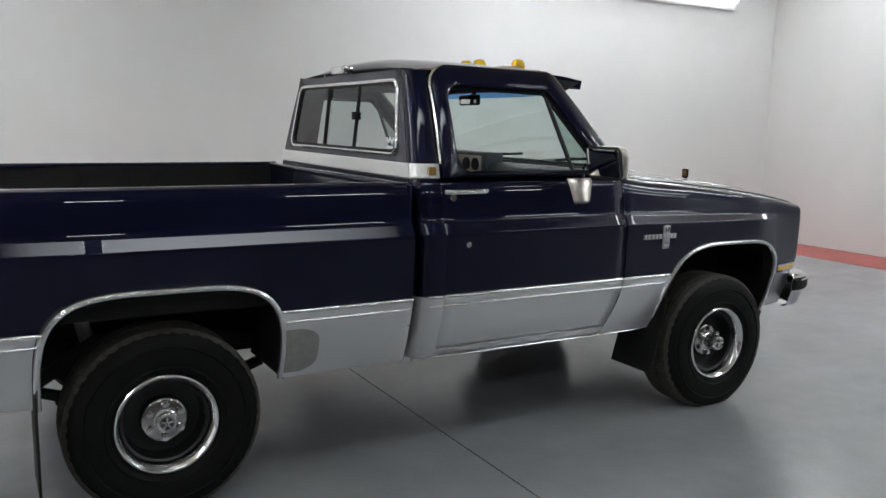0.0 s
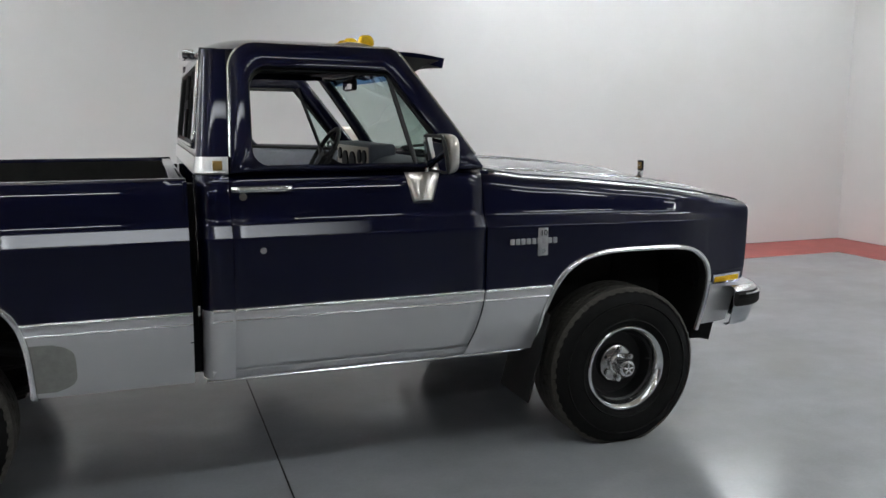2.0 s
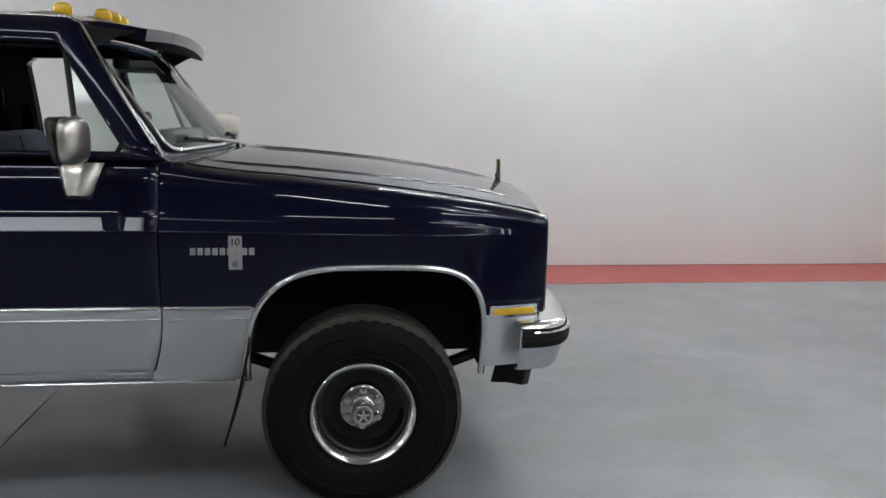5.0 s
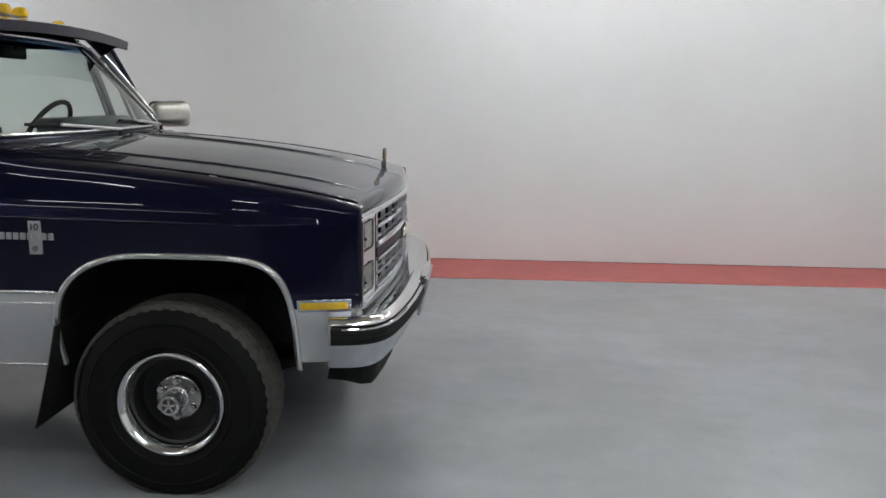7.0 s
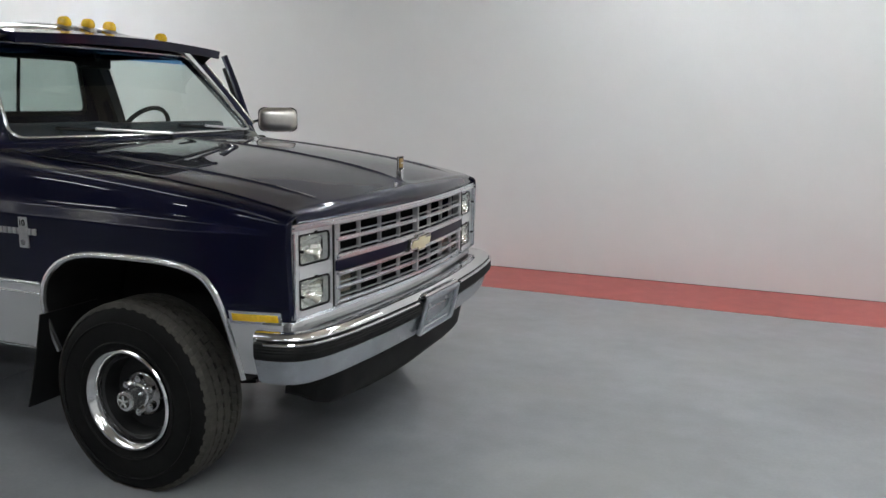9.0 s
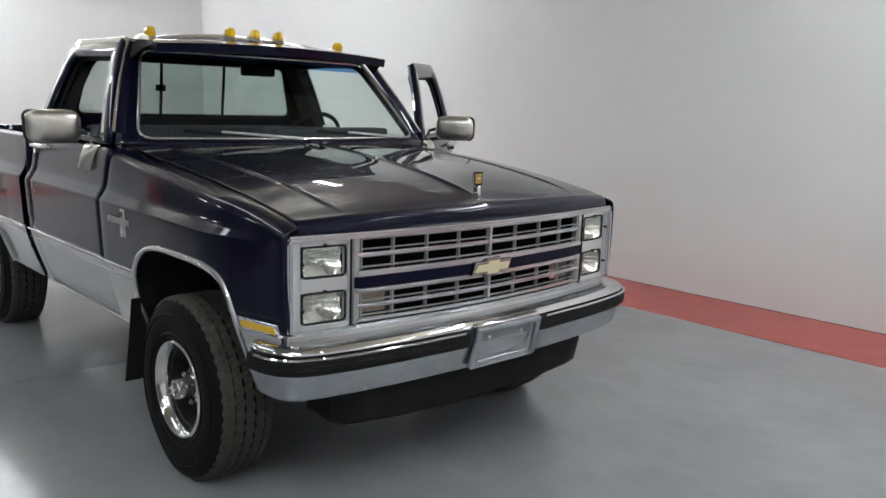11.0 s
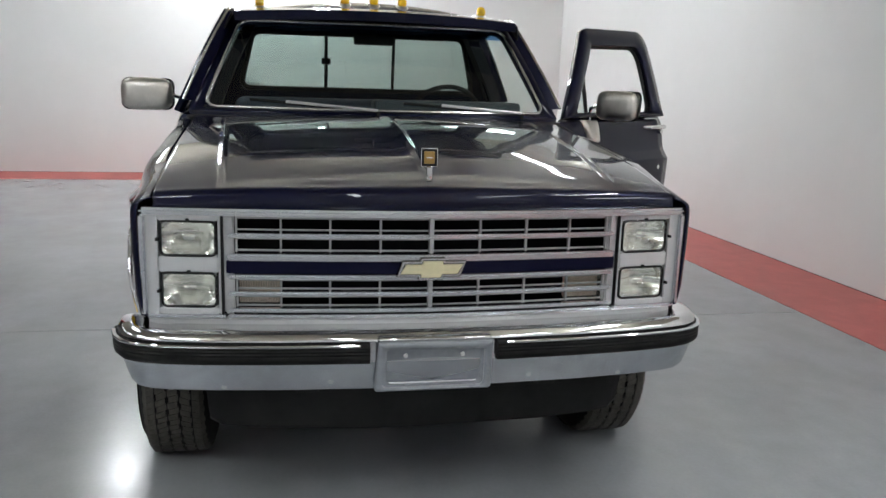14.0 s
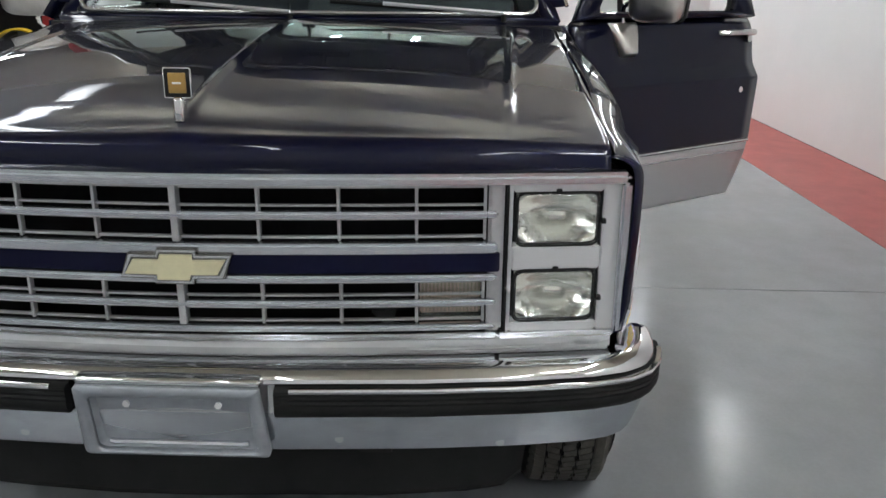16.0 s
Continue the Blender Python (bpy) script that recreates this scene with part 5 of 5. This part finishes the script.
def build_wheel(reach, phase, plate):
    """A wheel facing -y, its tyre's outer face at y = 0, flattened where it stands; reach sets the hub cap's depth."""
    R, W = 0.382, 0.262

    def settle(bm):
        for v in bm.verts:
            low = -WHEEL_Z - v.co.z
            near = max(0.0, 1 - (v.co.z + WHEEL_Z) / 0.16)
            if math.hypot(v.co.x, v.co.z) > 0.24:
                v.co.y += (0.010 if v.co.y > W / 2 else -0.010) * near * near * min(1.0, abs(v.co.y - W / 2) / 0.12)
            if low > 0:
                v.co.z = -WHEEL_Z
        return bm

    rim = lathe([(0.0, 0.13), (0.05, 0.13), (0.115, 0.13), (0.130, 0.135), (0.150, 0.13), (0.160, 0.062), (0.184, 0.040), (0.190, 0.21), (0.0, 0.21)], 48)
    w = part("wheel", rim, BLACK, truck, "black steel wheel with a chrome trim ring")
    prof = [(0.196, 0.040), (0.203, 0.020), (0.216, 0.008), (0.245, 0.001), (0.285, 0.0), (0.318, 0.006), (0.340, 0.015), (0.358, 0.028), (0.371, 0.042), (0.3745, 0.060)]
    prof += [(r, W - yy) for r, yy in reversed(prof)]
    tyre = lathe(prof, 96, closed=False)
    part("tyre", settle(tyre), TYRE, w, "black rubber all-terrain tyre", smooth=50)
    # tread lugs in five staggered rows
    lugs = bmesh.new()
    n = 92
    pitch = 2 * math.pi / n
    d = W / 2
    for row in range(5):
        yc = (row - 2) * 0.043
        for k in range(n):
            a0 = phase + (k + 0.5 * (row % 2)) * pitch
            jog = 0.0022 * (1 if k % 2 else -1) if row in (1, 2, 3) else 0.0
            h = 0.0168
            if row in (0, 4):
                sg = -1 if row == 0 else 1
                sec = [(sg * 0.066, 0.366), (sg * 0.066, R), (sg * 0.093, R - 0.003), (sg * (0.106 + 0.003 * (k % 2)), 0.364 - 0.004 * (k % 2))]
            else:
                sec = [(yc - h + jog, 0.366), (yc - h + jog, R), (yc + h + jog, R), (yc + h + jog, 0.366)]
            skew = (0.30 if row < 2 else -0.30 if row > 2 else 0.18) * pitch
            faces = []
            for f in (-0.455, 0.455) if 0 < row < 4 else (-0.475, 0.475):
                ends = []
                for yy, r in sec:
                    a = a0 + f * pitch + skew * (yy - yc) / 0.02
                    ends.append(lugs.verts.new((r * math.cos(a), d + yy, r * math.sin(a))))
                faces.append(ends)
            p, q = faces
            lugs.faces.new(p)
            lugs.faces.new(q[::-1])
            for i in range(4):
                lugs.faces.new((p[i], q[i], q[(i + 1) % 4], p[(i + 1) % 4]))
    bmesh.ops.recalc_face_normals(lugs, faces=lugs.faces)
    part("tread", settle(lugs), TREAD, w, "brown-grey tread lugs", smooth=0, kind="stuff")
    for r0 in (0.306, 0.228):
        part("sidewall_rib", settle(lathe([(r0, 0.004), (r0 + 0.004, -0.0015), (r0 + 0.008, 0.003), (r0 + 0.004, 0.012), (r0, 0.004)], 72)), TYRE, w)
    ringp = [(0.166, 0.090), (0.167, 0.062), (0.169, 0.044), (0.174, 0.027), (0.183, 0.014), (0.191, 0.006), (0.198, 0.005), (0.203, 0.010), (0.203, 0.022), (0.192, 0.035), (0.180, 0.09), (0.166, 0.090)]
    part("trim_ring", lathe(ringp, 72), CHROME_RING, w, "chrome wheel trim ring")
    part("hub_plate", lathe([(0.0, plate), (0.045, plate + 0.001), (0.078, plate + 0.004), (0.088, plate + 0.010), (0.092, plate + 0.02), (0.092, plate + 0.05), (0.0, plate + 0.05)], 36), CHROME_HUB, w, "chrome wheel centre plate")
    part("hub_cap", lathe([(0.0, -reach), (0.030, -reach), (0.038, -reach + 0.004), (0.041, -reach + 0.012), (0.041, plate - 0.012), (0.047, plate - 0.008), (0.049, plate + 0.01), (0.0, plate + 0.01)], 30), BRIGHT, w, "chrome locking hub")
    part("hub_dial", lathe([(0.0, -reach - 0.003), (0.026, -reach - 0.003), (0.028, -reach + 0.002), (0.0, -reach + 0.002)], 20), CHROME_DARK, w)
    for k in range(5):
        a = 2 * math.pi * k / 5 + 0.3
        part("dial_spoke", tube([(0.004 * math.cos(a), -reach - 0.004, 0.004 * math.sin(a)), (0.023 * math.cos(a), -reach - 0.004, 0.023 * math.sin(a))], 0.0035, 6, up=(0, 1, 0)), GRILLE_SILVER, w)
    for k in range(6):
        a = 2 * math.pi * k / 6 + 0.5
        x, z = 0.069 * math.cos(a), 0.069 * math.sin(a)
        nut = part("wheel_nut", tube([(x, plate - 0.014, z), (x, plate + 0.01, z)], 0.0145, 6), CHROME, w, "chrome wheel nut")
        part("stud", tube([(x, plate - 0.021, z), (x, plate, z)], 0.0075, 8), CHROME, nut)
    part("valve_stem", tube([(0.138, 0.055, 0.02), (0.146, 0.03, 0.021)], 0.004, 6), SEAL, w)
    return w


front = build_wheel(0.004, 0.1, 0.085)
front.matrix_basis = pose(-0.02, -1.0, WHEEL_Z)
copy_thing(front, pose(-0.02, 1.0, WHEEL_Z, 0, 0, 180))
rear = build_wheel(-0.02, 0.4, 0.06)
rear.matrix_basis = pose(-2.98, -0.928, WHEEL_Z)
copy_thing(rear, pose(-2.98, 0.928, WHEEL_Z, 0, 0, 180))


# ---- chassis ----
def build_chassis():
    for s in (-1, 1):
        y0, y1 = sorted((s * 0.40, s * 0.47))
        part("frame_rail", box(-3.82, 0.72, y0, y1, 0.50, 0.64, 0.01), MATT, truck, "black chassis rail")
        for cx in (0.0, -2.975):
            pts = [(cx + dx, s * 0.50, 0.36 + 0.16 * (dx / 0.62) ** 2) for dx in span(-0.62, 0.62, 10)]
            sp = part("leaf_spring", sweep(pts, [(-0.03, -0.008), (0.03, -0.008), (0.03, 0.008), (-0.03, 0.008)]), MATT, truck, "black leaf spring")
            for k in range(1, 4):
                pts2 = [(x, y, z - 0.017 * k) for x, y, z in pts[k:-k]]
                part("leaf", sweep(pts2, [(-0.03, -0.007), (0.03, -0.007), (0.03, 0.007), (-0.03, 0.007)]), MATT, sp)
        for cx, dx in ((0.0, 0.12), (-2.975, -0.18)):
            part("shock_absorber", tube([(cx + dx, s * 0.58, 0.36), (cx + dx * 1.6, s * 0.52, 0.82)], 0.030, 10, up=(1, 0, 0)), WHITE if cx < -1 else MATT, truck)
    for cx, dy in ((0.0, 0.22), (-2.975, 0.0)):
        ax = part("axle", tube([(cx, -0.78, 0.357), (cx, 0.78, 0.357)], 0.045, 12), MATT, truck, "black axle tube")
        bm = bmesh.new()
        bmesh.ops.create_uvsphere(bm, u_segments=16, v_segments=10, radius=0.14)
        bmesh.ops.translate(bm, verts=bm.verts, vec=(cx, dy, 0.36))
        part("differential", bm, MATT, ax)
    part("transmission", box(-1.5, -0.55, -0.17, 0.17, 0.42, 0.72, 0.05, seg=3), MATT, truck)
    part("transfer_case", box(-1.75, -1.35, -0.28, 0.20, 0.40, 0.70, 0.05, seg=3), MATT, truck)
    part("drive_shaft", tube([(-1.7, 0, 0.52), (-2.85, 0, 0.38)], 0.038, 10), MATT, truck)
    part("exhaust_pipe", tube([(-0.9, -0.36, 0.47), (-2.3, -0.36, 0.47), (-2.7, -0.60, 0.62), (-3.2, -0.66, 0.66), (-3.5, -0.75, 0.50)], 0.030, 10), MATT, truck)
    part("muffler", tube([(-1.5, -0.36, 0.46), (-2.1, -0.36, 0.46)], 0.095, 14), MATT, truck)
    part("cab_floor", box(-1.88, -0.68, -0.86, 0.86, 0.50, 0.56, 0.01), MATT, truck)
    part("fuel_tank", box(-2.55, -1.95, 0.50, 0.86, 0.48, 0.76, 0.04, seg=3), MATT, truck)
    part("engine_block", box(-0.6, 0.45, -0.30, 0.30, 0.45, 0.93, 0.05, seg=3), MATT, truck)


def build_interior():
    seat = part("bench_cushion", box(-1.60, -1.08, -0.74, 0.74, 0.80, 0.98, 0.05, seg=4), CLOTH, truck, "blue-grey cloth bench seat")
    bm = box(-0.09, 0.09, -0.74, 0.74, 0, 0.465, 0.06, seg=4)
    bmesh.ops.rotate(bm, verts=bm.verts, cent=(0, 0, 0), matrix=Matrix.Rotation(radians(-10), 3, "Y"))
    bmesh.ops.translate(bm, verts=bm.verts, vec=(-1.66, 0, 0.90))
    back = part("bench_back", bm, CLOTH, truck, "blue-grey cloth seat back")
    for y in (-0.25, 0.25):
        part("seat_seam", tube([(-1.545, y, 0.97), (-1.622, y, 1.345)], 0.006, 6, up=(0, 1, 0)), VINYL, back)
    def dash(y, i):
        prof = ((-0.74, 1.300), (-0.80, 1.318), (-0.86, 1.318), (-0.93, 1.305), (-0.965, 1.28), (-0.975, 1.20), (-0.955, 1.08), (-0.90, 1.0))
        return (prof[i][0] , y, prof[i][1])
    d = part("dashboard", grid(dash, span(-0.83, 0.83, 12), range(8)), DASH, truck, "dark blue vinyl dashboard", solid=0.02)
    part("cluster_panel", box(-0.99, -0.965, 0.0, 0.72, 1.14, 1.368, 0.012, seg=3), FAWN, d, "beige instrument panel")
    part("cluster_hood", box(-0.985, -0.84, -0.02, 0.74, 1.20, 1.384, 0.02, seg=3), DASH, d)
    for y, z, r in ((0.06, 1.315, 0.036), (0.06, 1.225, 0.036), (0.16, 1.315, 0.036), (0.16, 1.225, 0.036), (0.32, 1.27, 0.066), (0.49, 1.27, 0.066), (0.62, 1.315, 0.034), (0.62, 1.225, 0.034)):
        part("gauge", tube([(-0.985, y, z), (-1.0, y, z)], r, 18), SEAL, d)
    part("glove_box", box(-0.99, -0.965, -0.60, -0.15, 1.08, 1.22, 0.01), DASH, d)
    # steering wheel
    c, n = Vector((-1.155, 0.40, 1.292)), Vector((-0.86, 0, 0.50)).normalized()
    u = Vector((0, 1, 0))
    v = n.cross(u)
    rimp = [c + u * (0.19 * math.cos(a)) + v * (0.19 * math.sin(a)) for a in (2 * math.pi * i / 40 for i in range(40))]
    sw = part("steering_wheel", tube(rimp, 0.013, 8, True, up=(0.3, 0.2, 1)), SEAL, truck, "black steering wheel")
    part("horn_pad", tube([c - n * 0.03, c + n * 0.01], 0.055, 16, up=(0, 1, 0)), SEAL, sw)
    for a in (0.35, math.pi - 0.35, -math.pi / 2):
        e = c + u * (0.185 * math.cos(a)) - v * (0.185 * math.sin(a))
        part("spoke", tube([c, e], 0.012, 6), SEAL, sw)
    part("steering_column", tube([c - n * 0.02, c - n * 0.34], 0.035, 12, up=(0, 1, 0)), SEAL, sw)
    m = part("rear_view_mirror", box(-1.09, -1.065, -0.105, 0.105, 1.655, 1.715, 0.012, seg=3), SEAL, truck, "inside rear-view mirror")
    part("mirror_stem", tube([(-1.07, 0, 1.70), (-1.02, 0, 1.755)], 0.010, 8, up=(0, 1, 0)), SEAL, m)
    part("mirror_face", box(-1.094, -1.089, -0.098, 0.098, 1.662, 1.708, 0.004), CHROME, m)
    for y in (-0.42, 0.42):
        part("inside_sun_visor", box(-1.16, -1.06, y - 0.22, y + 0.22, 1.752, 1.768, 0.006), LINER, truck)


build_chassis()
build_interior()


# ---- back of the room: red post, drum fan, cord ----
tagged(part("door_post", box(X_BACK - 0.06, X_BACK + 0.10, POST_Y - 0.22, POST_Y + 0.02, 0, Z_CEIL, 0.008), RED_POST, smooth=0), "red painted steel post beside a dark opening", "post", kind="structure")
o = tagged(part("outlet_box", box(0, 0.05, -0.05, 0.05, -0.07, 0.07, 0.006), WHITE), "white outlet box on the red post", "outlet box")
o.location = (X_BACK + 0.10, POST_Y - 0.12, 1.38)
coil = tagged(part("cord_coil", tube([(0.03 + 0.02 * math.sin(i * 0.9), (0.13 + 0.02 * math.sin(i * 2.3)) * math.cos(i * 0.35), (0.13 + 0.02 * math.sin(i * 1.7)) * math.sin(i * 0.35)) for i in range(90)], 0.011, 6), CORD), "white extension cord coiled on the red post", "cord")
coil.location = (X_BACK + 0.11, POST_Y - 0.12, 0.94)
lead = tagged(part("hanging_cord", tube([(0, 0.03 * math.sin(i * 0.8), 1.32 - i * 0.028) for i in range(11)], 0.008, 6, up=(1, 0, 0)), CORD), "white cord hanging from the outlet box", "cord")
lead.location = (X_BACK + 0.12, POST_Y - 0.14, 0)


def build_fan():
    e = tagged(new("drum_fan"), "floor fan with a yellow rim and grey blades", "fan")
    e.location = (X_BACK + 0.45, POST_Y - 0.40, 0.47)
    e.rotation_euler = (0, 0, radians(-90 + 12))
    part("rim", lathe([(0.325, -0.10), (0.345, -0.11), (0.352, -0.09), (0.34, -0.07), (0.34, 0.07), (0.352, 0.09), (0.345, 0.11), (0.325, 0.10), (0.325, -0.10)], 60), YELLOW, e, "yellow fan rim")
    part("motor", lathe([(0, -0.08), (0.07, -0.08), (0.09, -0.05), (0.09, 0.08), (0, 0.08)], 24), FANGREY, e)
    for k in range(4):
        a = k * math.pi / 2 + 0.4
        def blade(u, v, a=a):
            r = 0.07 + 0.24 * u
            b = a + (v - 0.5) * 0.9
            return (r * math.cos(b), (v - 0.5) * 0.09, r * math.sin(b))
        part("blade", grid(blade, span(0, 1, 4), span(0, 1, 4)), FANGREY, e, solid=0.004)
    for k in range(6):
        r = 0.05 + k * 0.052
        part("guard_ring", tube([(r * math.cos(t), -0.105, r * math.sin(t)) for t in (2 * math.pi * i / 36 for i in range(36))], 0.003, 5, True, up=(0, 1, 0)), FANGREY, e)
    for s in (-1, 1):
        part("stand_leg", tube([(s * 0.36, 0, 0.05), (s * 0.36, 0, -0.44), (s * 0.30, 0.2, -0.455), (s * 0.30, -0.2, -0.455)], 0.014, 8), YELLOW, e)
    return e


build_fan()
